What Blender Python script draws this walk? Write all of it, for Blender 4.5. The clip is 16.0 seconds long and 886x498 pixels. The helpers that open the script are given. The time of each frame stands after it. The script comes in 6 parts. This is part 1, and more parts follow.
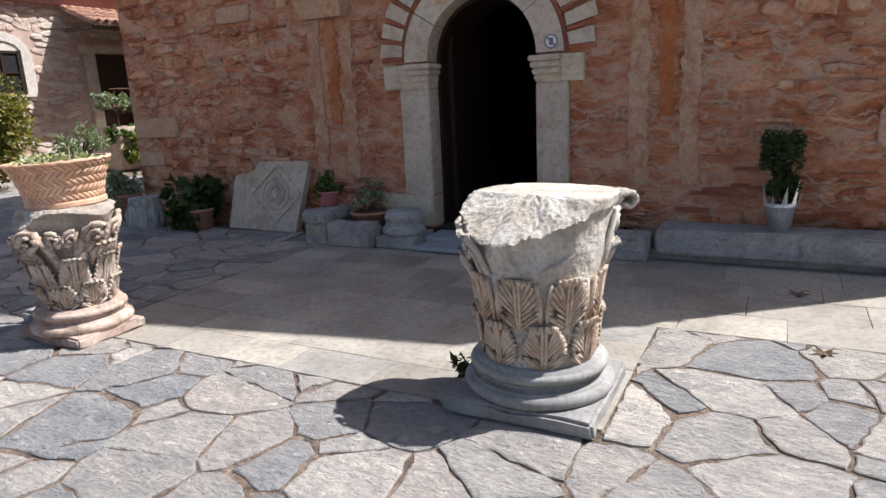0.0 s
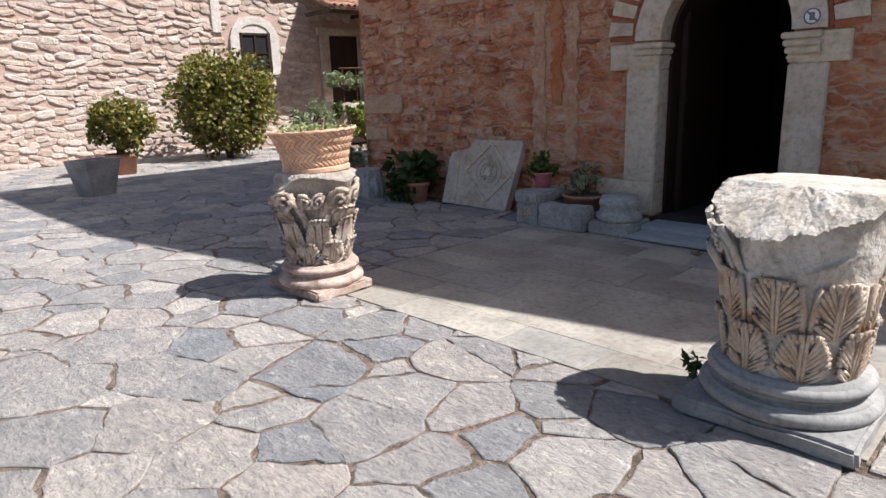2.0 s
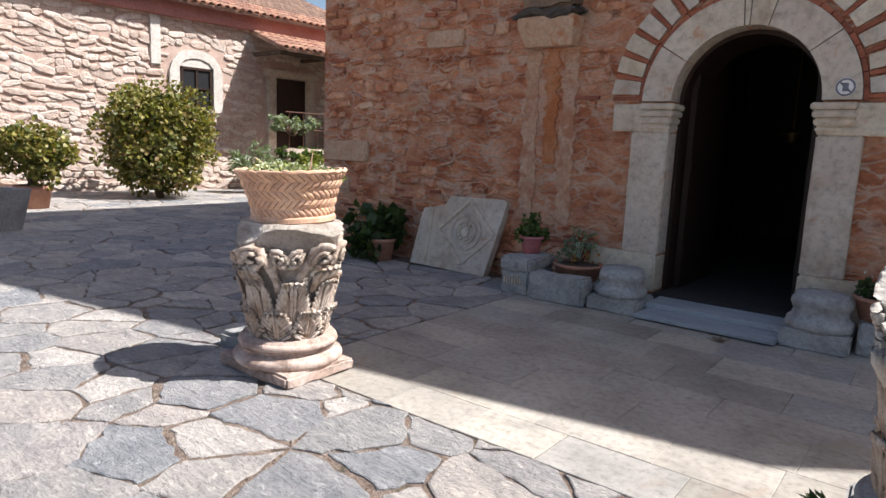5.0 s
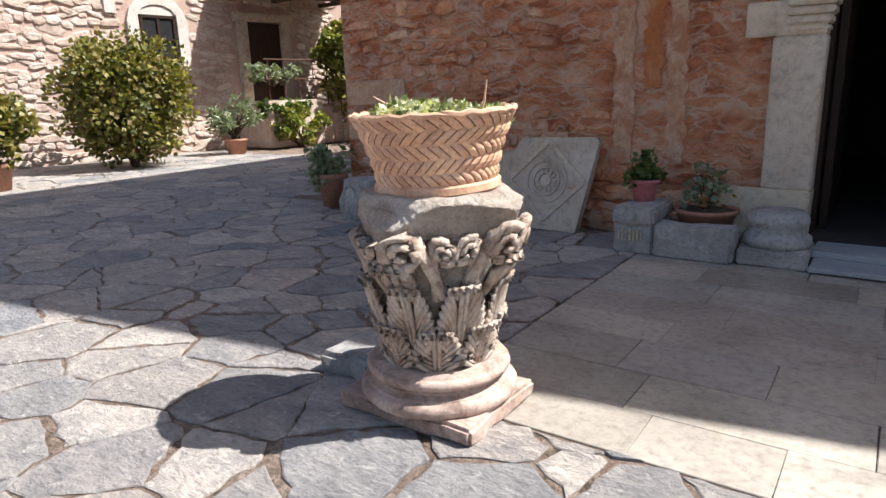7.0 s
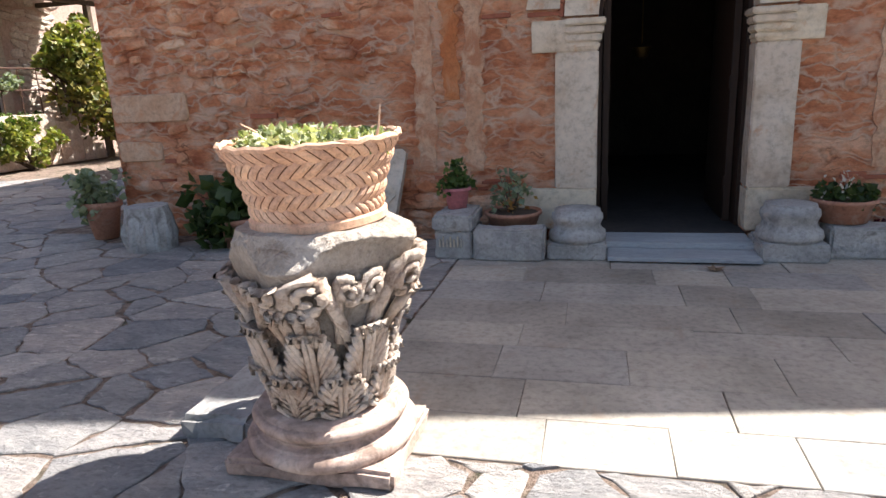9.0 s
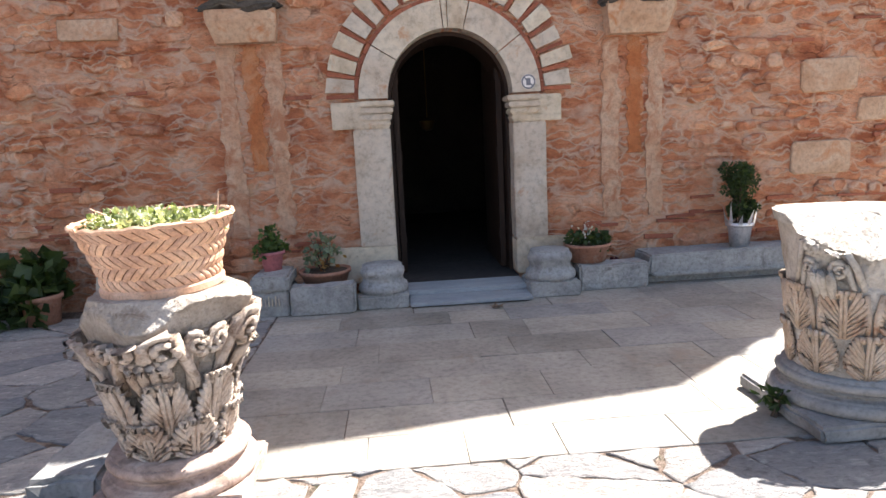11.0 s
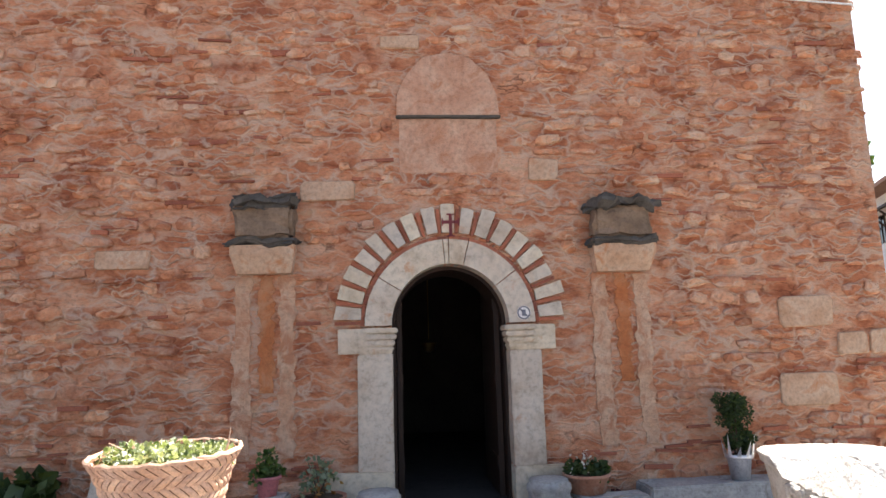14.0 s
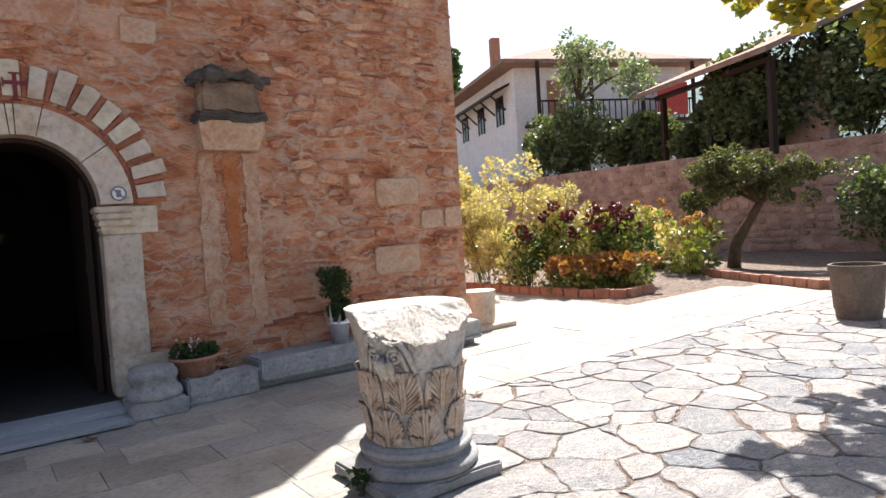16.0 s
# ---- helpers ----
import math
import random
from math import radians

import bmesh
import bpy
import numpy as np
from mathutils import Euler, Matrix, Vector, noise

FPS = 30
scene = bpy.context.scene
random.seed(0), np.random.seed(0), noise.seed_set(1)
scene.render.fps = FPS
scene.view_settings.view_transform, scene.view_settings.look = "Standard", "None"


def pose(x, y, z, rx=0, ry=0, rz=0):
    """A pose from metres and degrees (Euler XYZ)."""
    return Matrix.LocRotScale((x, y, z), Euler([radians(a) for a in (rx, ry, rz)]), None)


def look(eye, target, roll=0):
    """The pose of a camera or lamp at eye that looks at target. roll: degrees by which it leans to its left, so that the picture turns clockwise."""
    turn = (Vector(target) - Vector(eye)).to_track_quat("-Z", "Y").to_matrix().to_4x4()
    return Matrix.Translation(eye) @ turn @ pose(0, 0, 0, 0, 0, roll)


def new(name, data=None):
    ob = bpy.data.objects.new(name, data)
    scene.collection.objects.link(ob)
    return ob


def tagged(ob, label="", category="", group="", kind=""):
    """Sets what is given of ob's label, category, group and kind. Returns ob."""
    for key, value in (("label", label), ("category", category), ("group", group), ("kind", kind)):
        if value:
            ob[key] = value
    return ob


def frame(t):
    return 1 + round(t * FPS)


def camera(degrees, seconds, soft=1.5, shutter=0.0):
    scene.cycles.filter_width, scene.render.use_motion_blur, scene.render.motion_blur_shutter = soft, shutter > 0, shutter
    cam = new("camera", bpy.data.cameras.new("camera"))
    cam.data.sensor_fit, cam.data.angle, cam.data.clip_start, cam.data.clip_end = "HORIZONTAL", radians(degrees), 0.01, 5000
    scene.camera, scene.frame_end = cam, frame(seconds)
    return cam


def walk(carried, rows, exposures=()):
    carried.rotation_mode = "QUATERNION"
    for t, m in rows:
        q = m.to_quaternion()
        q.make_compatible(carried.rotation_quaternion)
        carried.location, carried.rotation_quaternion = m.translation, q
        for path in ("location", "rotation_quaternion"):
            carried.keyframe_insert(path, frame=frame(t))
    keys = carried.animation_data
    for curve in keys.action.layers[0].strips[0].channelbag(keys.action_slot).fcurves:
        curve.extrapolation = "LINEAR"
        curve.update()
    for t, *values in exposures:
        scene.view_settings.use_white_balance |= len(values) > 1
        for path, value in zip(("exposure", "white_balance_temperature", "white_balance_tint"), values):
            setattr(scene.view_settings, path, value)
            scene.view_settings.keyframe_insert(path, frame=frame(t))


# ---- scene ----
cam = camera(68.9, 16.0)
PATH = [
    (0, (2.44, -5.475, 1.333), (1.532, -3.753, 0.873), -2.8),
    (0.3, (2.441, -5.468, 1.342), (1.437, -3.793, 0.913), -3.0),
    (0.5, (2.419, -5.498, 1.336), (1.33, -3.874, 0.917), -2.3),
    (1, (2.375, -5.525, 1.33), (1.052, -4.089, 0.899), -1.3),
    (1.5, (2.349, -5.541, 1.328), (0.999, -4.128, 0.9), -0.3),
    (2, (2.25, -5.564, 1.315), (0.883, -4.187, 0.829), -1.9),
    (2.5, (2.083, -5.522, 1.312), (0.662, -4.199, 0.833), -1.2),
    (3, (1.877, -5.492, 1.326), (0.437, -4.185, 0.861), -2.1),
    (3.5, (1.758, -5.54, 1.291), (0.472, -4.069, 0.862), -4.1),
    (3.7, (1.738, -5.503, 1.270), (0.584, -3.948, 0.769), -4.2),
    (4, (1.73, -5.46, 1.227), (0.845, -3.767, 0.634), -3.2),
    (4.2, (1.665, -5.39, 1.203), (0.795, -3.664, 0.690), -0.6),
    (4.5, (1.668, -5.339, 1.252), (0.6, -3.714, 0.784), 0.2),
    (4.7, (1.567, -5.300, 1.240), (0.386, -3.756, 0.772), 0.4),
    (4.9, (1.44, -5.282, 1.23), (0.23, -3.741, 0.828), 1.6),
    (5, (1.371, -5.278, 1.232), (0.152, -3.725, 0.915), 2.4),
    (5.2, (1.229, -5.281, 1.248), (-0.077, -3.803, 0.913), 1.1),
    (7.3, (-0.206, -4.845, 1.14), (-1.278, -3.23, 0.646), -1.4),
    (7.5, (-0.283, -4.798, 1.159), (-1.309, -3.148, 0.688), -0.7),
    (8, (-0.376, -4.773, 1.176), (-1.049, -2.954, 0.69), -1.4),
    (8.5, (-0.485, -4.888, 1.199), (-0.926, -3.007, 0.683), -3.5),
    (9, (-0.49, -5.004, 1.215), (-0.95, -3.121, 0.723), -2.5),
    (9.5, (-0.438, -5.153, 1.23), (-0.905, -3.271, 0.739), -3.0),
    (10, (-0.459, -5.317, 1.269), (-0.569, -3.348, 0.937), -3.2),
    (10.2, (-0.472, -5.382, 1.269), (-0.364, -3.425, 0.874), -3.0),
    (12.3, (-0.439, -5.765, 1.425), (-0.295, -3.772, 1.35), -3.0),
    (12.5, (-0.45, -5.799, 1.425), (-0.323, -3.803, 1.415), -2.6),
    (13, (-0.452, -5.816, 1.461), (-0.328, -3.833, 1.69), -1.7),
    (13.5, (-0.464, -5.811, 1.462), (-0.316, -3.84, 1.77), -1.0),
    (14, (-0.46, -5.81, 1.448), (-0.31, -3.839, 1.749), -1.7),
    (14.5, (-0.453, -5.8, 1.439), (-0.227, -3.829, 1.689), -2.4),
    (15, (-0.389, -5.788, 1.39), (0.189, -3.876, 1.483), -3.7),
    (15.5, (-0.341, -5.789, 1.362), (0.618, -4.034, 1.341), -4.0),
    (16, (-0.309, -5.789, 1.348), (0.87, -4.175, 1.261), -3.7),
]
walk(cam, [(t, look(eye, target, roll)) for t, eye, target, roll in PATH],
     exposures=[(0, 0.25, 6200, 10), (3, 0.2, 6200, 10), (4, 0.3, 6200, 10), (5, 0.48, 6250, 10), (7.5, 0.55, 6450, 10), (8.3, 0.98, 6500, 10), (9, 1.08, 6500, 10), (10, 1.2, 6500, 10), (12.5, 1.52, 6450, 10), (13.5, 1.40, 6450, 10), (14.5, 1.33, 6400, 10), (15, 1.33, 6400, 10), (16, 0.78, 6400, 10)])

# ---- world, sun, exposure ----
SUN_EL, SUN_AZ = 54.0, 37.5          # elevation; direction to the sun, degrees from +x towards +y
world = bpy.data.worlds.new("world")
scene.world = world
world.use_nodes = True
wn, wl = world.node_tree.nodes, world.node_tree.links
sky = wn.new("ShaderNodeTexSky")
sky.sky_type, sky.sun_disc = "NISHITA", False
sky.sun_elevation, sky.sun_rotation = radians(SUN_EL), radians(90 - SUN_AZ)
sky.air_density, sky.dust_density, sky.ozone_density = 1.0, 2.5, 1.0
wl.new(sky.outputs[0], wn["Background"].inputs[0])
wn["Background"].inputs[1].default_value = 0.11
sun = new("sun", bpy.data.lights.new("sun", "SUN"))
sun.data.energy, sun.data.angle, sun.data.color = 7.0, radians(0.55), (1.0, 0.965, 0.92)
SUN_DIR = Vector((math.cos(radians(SUN_EL)) * math.cos(radians(SUN_AZ)), math.cos(radians(SUN_EL)) * math.sin(radians(SUN_AZ)), math.sin(radians(SUN_EL))))
sun.matrix_world = look(SUN_DIR * 40, (0, 0, 0))

# ---- materials ----


def ramp(nt, fac, stops):
    r = nt.nodes.new("ShaderNodeValToRGB")
    e = r.color_ramp.elements
    while len(e) < len(stops):
        e.new(0.5)
    for el, (p, c) in zip(e, stops):
        el.position, el.color = p, (*c, 1)
    nt.links.new(fac, r.inputs[0])
    return r.outputs[0]


def noise_tex(nt, vec, scale, detail=5.0, rough=0.6, dist=0.0):
    n = nt.nodes.new("ShaderNodeTexNoise")
    n.inputs["Scale"].default_value, n.inputs["Detail"].default_value = scale, detail
    n.inputs["Roughness"].default_value, n.inputs["Distortion"].default_value = rough, dist
    nt.links.new(vec, n.inputs["Vector"])
    return n.outputs["Fac"]


def mixc(nt, fac, a, b, mode="MIX"):
    m = nt.nodes.new("ShaderNodeMix")
    m.data_type, m.blend_type = "RGBA", mode
    for k, v in ((0, fac), (6, a), (7, b)):
        if isinstance(v, tuple):
            m.inputs[k].default_value = (*v, 1)
        elif isinstance(v, (int, float)):
            m.inputs[k].default_value = v
        else:
            nt.links.new(v, m.inputs[k])
    return m.outputs[2]


def surface(name, cols, big=1.5, fine=25.0, rough=0.85, bump=0.3, depth=0.01, vary=0.0, island=False, stretch=(1, 1, 1), stain=None, metal=0.0, pits=0.0, spread=(0.3, 0.7), veins=None, tones=()):
    """A weathered solid: a ramp over coarse noise, fine grain over it, stains, and bump. vary: shift of each piece."""
    m = bpy.data.materials.new(name)
    m.use_nodes = True
    nt = m.node_tree
    b = nt.nodes["Principled BSDF"]
    co = nt.nodes.new("ShaderNodeTexCoord")
    mp = nt.nodes.new("ShaderNodeMapping")
    mp.inputs["Scale"].default_value = stretch
    geo = nt.nodes.new("ShaderNodeNewGeometry")
    nt.links.new(geo.outputs["Position"], mp.inputs[0])
    vec = mp.outputs[0]
    n1 = noise_tex(nt, vec, big, 6, 0.62, 0.4)
    k = len(cols) - 1
    col = ramp(nt, n1, [(spread[0] + (spread[1] - spread[0]) * i / max(k, 1), c) for i, c in enumerate(cols)])
    n2 = noise_tex(nt, vec, fine, 8, 0.7)
    g = ramp(nt, n2, [(0.25, (0.5, 0.48, 0.46)), (0.5, (1, 1, 1)), (0.8, (1.28, 1.25, 1.2))])
    col = mixc(nt, 0.85, col, g, "MULTIPLY")
    vein_h = None
    if veins:                              # wavy ridges of lime between half-hidden stones, and dark cracks
        vcol, vscale, vst, crack = veins
        mp2 = nt.nodes.new("ShaderNodeMapping")
        mp2.inputs["Scale"].default_value = vst
        wob = nt.nodes.new("ShaderNodeTexNoise")
        wob.inputs["Scale"].default_value, wob.inputs["Detail"].default_value = 6.0, 8.0
        nt.links.new(geo.outputs["Position"], wob.inputs["Vector"])
        ad = nt.nodes.new("ShaderNodeVectorMath")
        ad.operation = "MULTIPLY_ADD"
        nt.links.new(wob.outputs["Color"], ad.inputs[0])
        ad.inputs[1].default_value = (0.40, 0.0, 0.22)
        nt.links.new(geo.outputs["Position"], ad.inputs[2])
        nt.links.new(ad.outputs[0], mp2.inputs[0])
        vo = nt.nodes.new("ShaderNodeTexVoronoi")
        vo.feature = "DISTANCE_TO_EDGE"
        vo.inputs["Scale"].default_value = vscale
        nt.links.new(mp2.outputs[0], vo.inputs["Vector"])
        sel = noise_tex(nt, geo.outputs["Position"], 2.4, 4, 0.6)
        ridge = ramp(nt, vo.outputs["Distance"], [(0.0, (0.9, 0.9, 0.9)), (0.05, (0.6, 0.6, 0.6)), (0.14, (0, 0, 0))])
        pale = mixc(nt, ramp(nt, sel, [(0.36, (0, 0, 0)), (0.54, (0.9, 0.9, 0.9))]), (0, 0, 0), ridge)
        dark = mixc(nt, ramp(nt, sel, [(0.33, (0.8, 0.8, 0.8)), (0.42, (0, 0, 0))]), (0, 0, 0), ramp(nt, vo.outputs["Distance"], [(0.0, (1, 1, 1)), (0.035, (0.6, 0.6, 0.6)), (0.07, (0, 0, 0))]))
        col = mixc(nt, pale, col, vcol)
        col = mixc(nt, dark, col, crack)
        sb = nt.nodes.new("ShaderNodeMath")
        sb.operation = "SUBTRACT"
        nt.links.new(pale, sb.inputs[0])
        nt.links.new(dark, sb.inputs[1])
        vein_h = sb.outputs[0]
    if stain:
        n3 = noise_tex(nt, vec, stain[1], 7, 0.68, 0.8)
        f = ramp(nt, n3, [(stain[2], (0, 0, 0)), (stain[2] + 0.12, (1, 1, 1))])
        col = mixc(nt, f, col, stain[0])
    if vary:
        if island:
            rnd = geo.outputs["Random Per Island"]
        else:
            oi = nt.nodes.new("ShaderNodeObjectInfo")
            rnd = oi.outputs["Random"]
        lo, hi = 1 - vary, 1 + vary
        if tones:                          # pieces come from several beds of stone
            v = ramp(nt, rnd, [(i / (len(tones) - 1), c) for i, c in enumerate(tones)])
        else:
            v = ramp(nt, rnd, [(0, (lo, lo, lo * 1.03)), (0.5, (1, 1, 1)), (1, (hi, hi, hi * 0.94))])
        col = mixc(nt, 1.0, col, v, "MULTIPLY")
    nt.links.new(col, b.inputs["Base Color"])
    b.inputs["Roughness"].default_value = rough
    b.inputs["Metallic"].default_value = metal
    b.inputs["Specular IOR Level"].default_value = 0.3
    if bump:
        bp = nt.nodes.new("ShaderNodeBump")
        bp.inputs["Strength"].default_value, bp.inputs["Distance"].default_value = bump, depth
        h = n2
        if pits:
            mt = nt.nodes.new("ShaderNodeMath")
            mt.operation = "ADD"
            nt.links.new(n2, mt.inputs[0])
            nt.links.new(noise_tex(nt, vec, pits, 4, 0.6), mt.inputs[1])
            h = mt.outputs[0]
        if vein_h is not None:
            m2 = nt.nodes.new("ShaderNodeMath")
            m2.operation = "MULTIPLY_ADD"
            nt.links.new(vein_h, m2.inputs[0])
            m2.inputs[1].default_value = 0.9
            nt.links.new(h, m2.inputs[2])
            h = m2.outputs[0]
        nt.links.new(h, bp.inputs["Height"])
        nt.links.new(bp.outputs[0], b.inputs["Normal"])
    return m


def leafy(name, cols, rough=0.5):
    m = bpy.data.materials.new(name)
    m.use_nodes = True
    nt = m.node_tree
    b = nt.nodes["Principled BSDF"]
    geo = nt.nodes.new("ShaderNodeNewGeometry")
    k = len(cols) - 1
    col = ramp(nt, geo.outputs["Random Per Island"], [(i / max(k, 1), c) for i, c in enumerate(cols)])
    nt.links.new(col, b.inputs["Base Color"])
    b.inputs["Roughness"].default_value = rough
    tr = nt.nodes.new("ShaderNodeBsdfTranslucent")
    nt.links.new(mixc(nt, 1.0, col, (1.3, 1.4, 0.6), "MULTIPLY"), tr.inputs[0])
    mx = nt.nodes.new("ShaderNodeMixShader")
    mx.inputs[0].default_value = 0.3
    nt.links.new(b.outputs[0], mx.inputs[1])
    nt.links.new(tr.outputs[0], mx.inputs[2])
    nt.links.new(mx.outputs[0], nt.nodes["Material Output"].inputs[0])
    return m


def plain(name, col, rough=0.6, metal=0.0):
    return surface(name, [tuple(c * 0.85 for c in col), tuple(min(1, c * 1.12) for c in col)], 6, 40, rough, 0.1, 0.003, metal=metal)


M_PLASTER = surface("orange_lime_mortar", [(0.362, 0.111, 0.0519), (0.56, 0.209, 0.101), (0.684, 0.32, 0.179), (0.76, 0.456, 0.303)], 2.0, 22, 0.95, 0.9, 0.028, stain=((0.62, 0.40, 0.25), 2.6, 0.58), pits=60, stretch=(1, 1, 2.0), veins=((0.72, 0.53, 0.40), 5.0, (0.8, 1.0, 2.7), (0.16, 0.055, 0.028)), spread=(0.36, 0.64))
M_RUBBLE = surface("rubble_stone", [(0.385, 0.123, 0.0592), (0.573, 0.221, 0.108), (0.684, 0.339, 0.198), (0.722, 0.449, 0.303)], 2.0, 26, 0.92, 0.9, 0.024, vary=0.14, island=False, stain=((0.45, 0.17, 0.08), 3.4, 0.55), pits=70, veins=((0.72, 0.53, 0.40), 5.0, (0.8, 1.0, 2.7), (0.16, 0.055, 0.028)), spread=(0.36, 0.64))
M_RUBBLE_I = surface("rubble_stone_rest", [(0.385, 0.123, 0.0592), (0.573, 0.221, 0.108), (0.684, 0.339, 0.198), (0.722, 0.449, 0.303)], 2.0, 26, 0.92, 0.9, 0.024, vary=0.14, island=True, stain=((0.45, 0.17, 0.08), 3.4, 0.55), pits=70, veins=((0.72, 0.53, 0.40), 5.0, (0.8, 1.0, 2.7), (0.16, 0.055, 0.028)), spread=(0.36, 0.64))
M_ASHLAR = surface("dull_cream_stone", [(0.42, 0.24, 0.14), (0.51, 0.34, 0.23), (0.55, 0.41, 0.30)], 4, 32, 0.9, 0.6, 0.012, stain=((0.46, 0.21, 0.10), 4, 0.55))
M_BRICK = surface("thin_red_brick", [(0.27, 0.085, 0.05), (0.38, 0.135, 0.08)], 5, 50, 0.9, 0.5, 0.006, vary=0.25)
M_MARBLE = surface("weathered_cream_marble", [(0.42, 0.325, 0.235), (0.55, 0.465, 0.37), (0.61, 0.54, 0.45)], 3.0, 18, 0.7, 0.5, 0.01, vary=0.10, stain=((0.46, 0.25, 0.14), 3.5, 0.58))
M_CARVED = surface("carved_grey_marble", [(0.34, 0.29, 0.235), (0.52, 0.47, 0.41), (0.66, 0.62, 0.57)], 6, 50, 0.8, 0.8, 0.008, stain=((0.34, 0.22, 0.14), 7.0, 0.62), pits=110)
# brown grime plus painted shade, to deepen the hollows behind the leaves
M_CALATHUS = surface("grimed_and_shaded_marble", [(0.30, 0.245, 0.195), (0.47, 0.41, 0.355), (0.62, 0.575, 0.53)], 5, 50, 0.85, 1.0, 0.016, stain=((0.24, 0.17, 0.12), 6.0, 0.60), pits=80)
M_CARVED_CREAM = surface("grimy_cream_carved_marble", [(0.36, 0.25, 0.185), (0.56, 0.455, 0.375), (0.68, 0.60, 0.535)], 8, 50, 0.8, 0.9, 0.010, stain=((0.20, 0.13, 0.09), 9.0, 0.55), pits=110)
M_CARVED_WARM = surface("rust_stained_carved_marble", [(0.40, 0.27, 0.185), (0.54, 0.42, 0.32), (0.63, 0.54, 0.45)], 7, 50, 0.8, 0.8, 0.008, stain=((0.36, 0.17, 0.09), 9.0, 0.58), pits=110)
M_BASE_GREY = surface("grey_marble_base", [(0.19, 0.185, 0.18), (0.30, 0.29, 0.28), (0.38, 0.37, 0.355)], 3, 40, 0.75, 0.4, 0.006)
M_BLOCK_GREY = surface("weathered_pale_grey_marble", [(0.24, 0.23, 0.22), (0.36, 0.35, 0.335), (0.46, 0.45, 0.43)], 5, 40, 0.8, 0.7, 0.012, stain=((0.20, 0.18, 0.16), 5, 0.57), pits=30)
M_BASE_PINK = surface("rosy_marble_base", [(0.30, 0.20, 0.16), (0.46, 0.33, 0.27), (0.56, 0.45, 0.39)], 5, 40, 0.75, 0.7, 0.010, stain=((0.24, 0.17, 0.135), 7, 0.53))
FLAG_TONES = ((0.62, 0.66, 0.72), (1.10, 1.05, 1.0), (0.80, 0.81, 0.83), (1.20, 1.10, 1.03), (0.70, 0.74, 0.80), (1.05, 0.98, 0.93), (1.30, 1.24, 1.18), (0.90, 0.89, 0.88))
M_FLAG = surface("schist_flagstone", [(0.245, 0.242, 0.24), (0.335, 0.32, 0.308), (0.42, 0.395, 0.37)], 4.5, 26, 0.82, 1.0, 0.022, vary=0.2, island=False, stain=((0.55, 0.515, 0.475), 13.0, 0.565), stretch=(1, 1.7, 1), pits=16, tones=FLAG_TONES)
M_FLAG_I = surface("schist_flagstone_rest", [(0.245, 0.242, 0.24), (0.335, 0.32, 0.308), (0.42, 0.395, 0.37)], 4.5, 26, 0.82, 1.0, 0.022, vary=0.2, island=True, stain=((0.55, 0.515, 0.475), 13.0, 0.565), stretch=(1, 1.7, 1), pits=16, tones=FLAG_TONES)
M_SLAB = surface("worn_limestone_paver", [(0.24, 0.225, 0.205), (0.34, 0.315, 0.285), (0.40, 0.375, 0.34)], 2.2, 26, 0.7, 0.5, 0.006, vary=0.16, stain=((0.30, 0.25, 0.21), 3.0, 0.58), pits=8, tones=((0.80, 0.78, 0.76), (1.05, 1.02, 0.97), (0.90, 0.92, 0.95), (1.18, 1.14, 1.06), (0.84, 0.82, 0.78), (1.0, 0.96, 0.90)))
M_EARTH = surface("sandy_joint_earth", [(0.12, 0.085, 0.066), (0.26, 0.19, 0.15), (0.40, 0.32, 0.26)], 14, 60, 1.0, 1.0, 0.03, stain=((0.07, 0.07, 0.04), 5, 0.55), pits=50)
# near-black puts the shade of doorway and step into the colour
M_SHADE = surface("near_black_shade", [(0.035, 0.03, 0.028), (0.06, 0.05, 0.045)], 2, 20, 0.95, 0.1)
M_DOORWOOD = surface("dark_brown_wood", [(0.021, 0.0108, 0.0072), (0.042, 0.021, 0.0132)], 3, 30, 0.6, 0.3, 0.004, stretch=(6, 6, 0.6))
M_SOOT = surface("blackened_stone", [(0.05, 0.045, 0.04), (0.13, 0.115, 0.10)], 5, 40, 0.95, 0.6, 0.01)
M_CORBEL = surface("brown_weathered_stone", [(0.12, 0.08, 0.055), (0.22, 0.15, 0.10), (0.29, 0.205, 0.145)], 4, 35, 0.9, 0.6, 0.01)
M_WICKER = surface("plaited_palm_straw", [(0.50, 0.28, 0.18), (0.65, 0.40, 0.27), (0.74, 0.52, 0.38)], 7, 90, 0.7, 0.3, 0.003, vary=0.14, island=True)
M_TERRA = surface("terracotta", [(0.33, 0.155, 0.10), (0.45, 0.24, 0.165)], 5, 40, 0.85, 0.3, 0.004, stain=((0.42, 0.30, 0.24), 6, 0.58))
M_BLUEMARBLE = surface("bluish_grey_marble_step", [(0.26, 0.285, 0.31), (0.34, 0.36, 0.38), (0.42, 0.44, 0.45)], 2.0, 30, 0.5, 0.15, 0.003, stretch=(0.8, 5, 5))
M_OLDWALL = surface("pale_rubble_stone", [(0.45, 0.355, 0.304), (0.576, 0.491, 0.437), (0.63, 0.564, 0.522)], 4, 22, 0.95, 0.9, 0.02, vary=0.14, island=False, pits=14, tones=((0.80, 0.72, 0.68), (1.05, 1.03, 1.0), (0.92, 0.82, 0.76), (1.12, 1.12, 1.10), (0.95, 0.92, 0.9)))
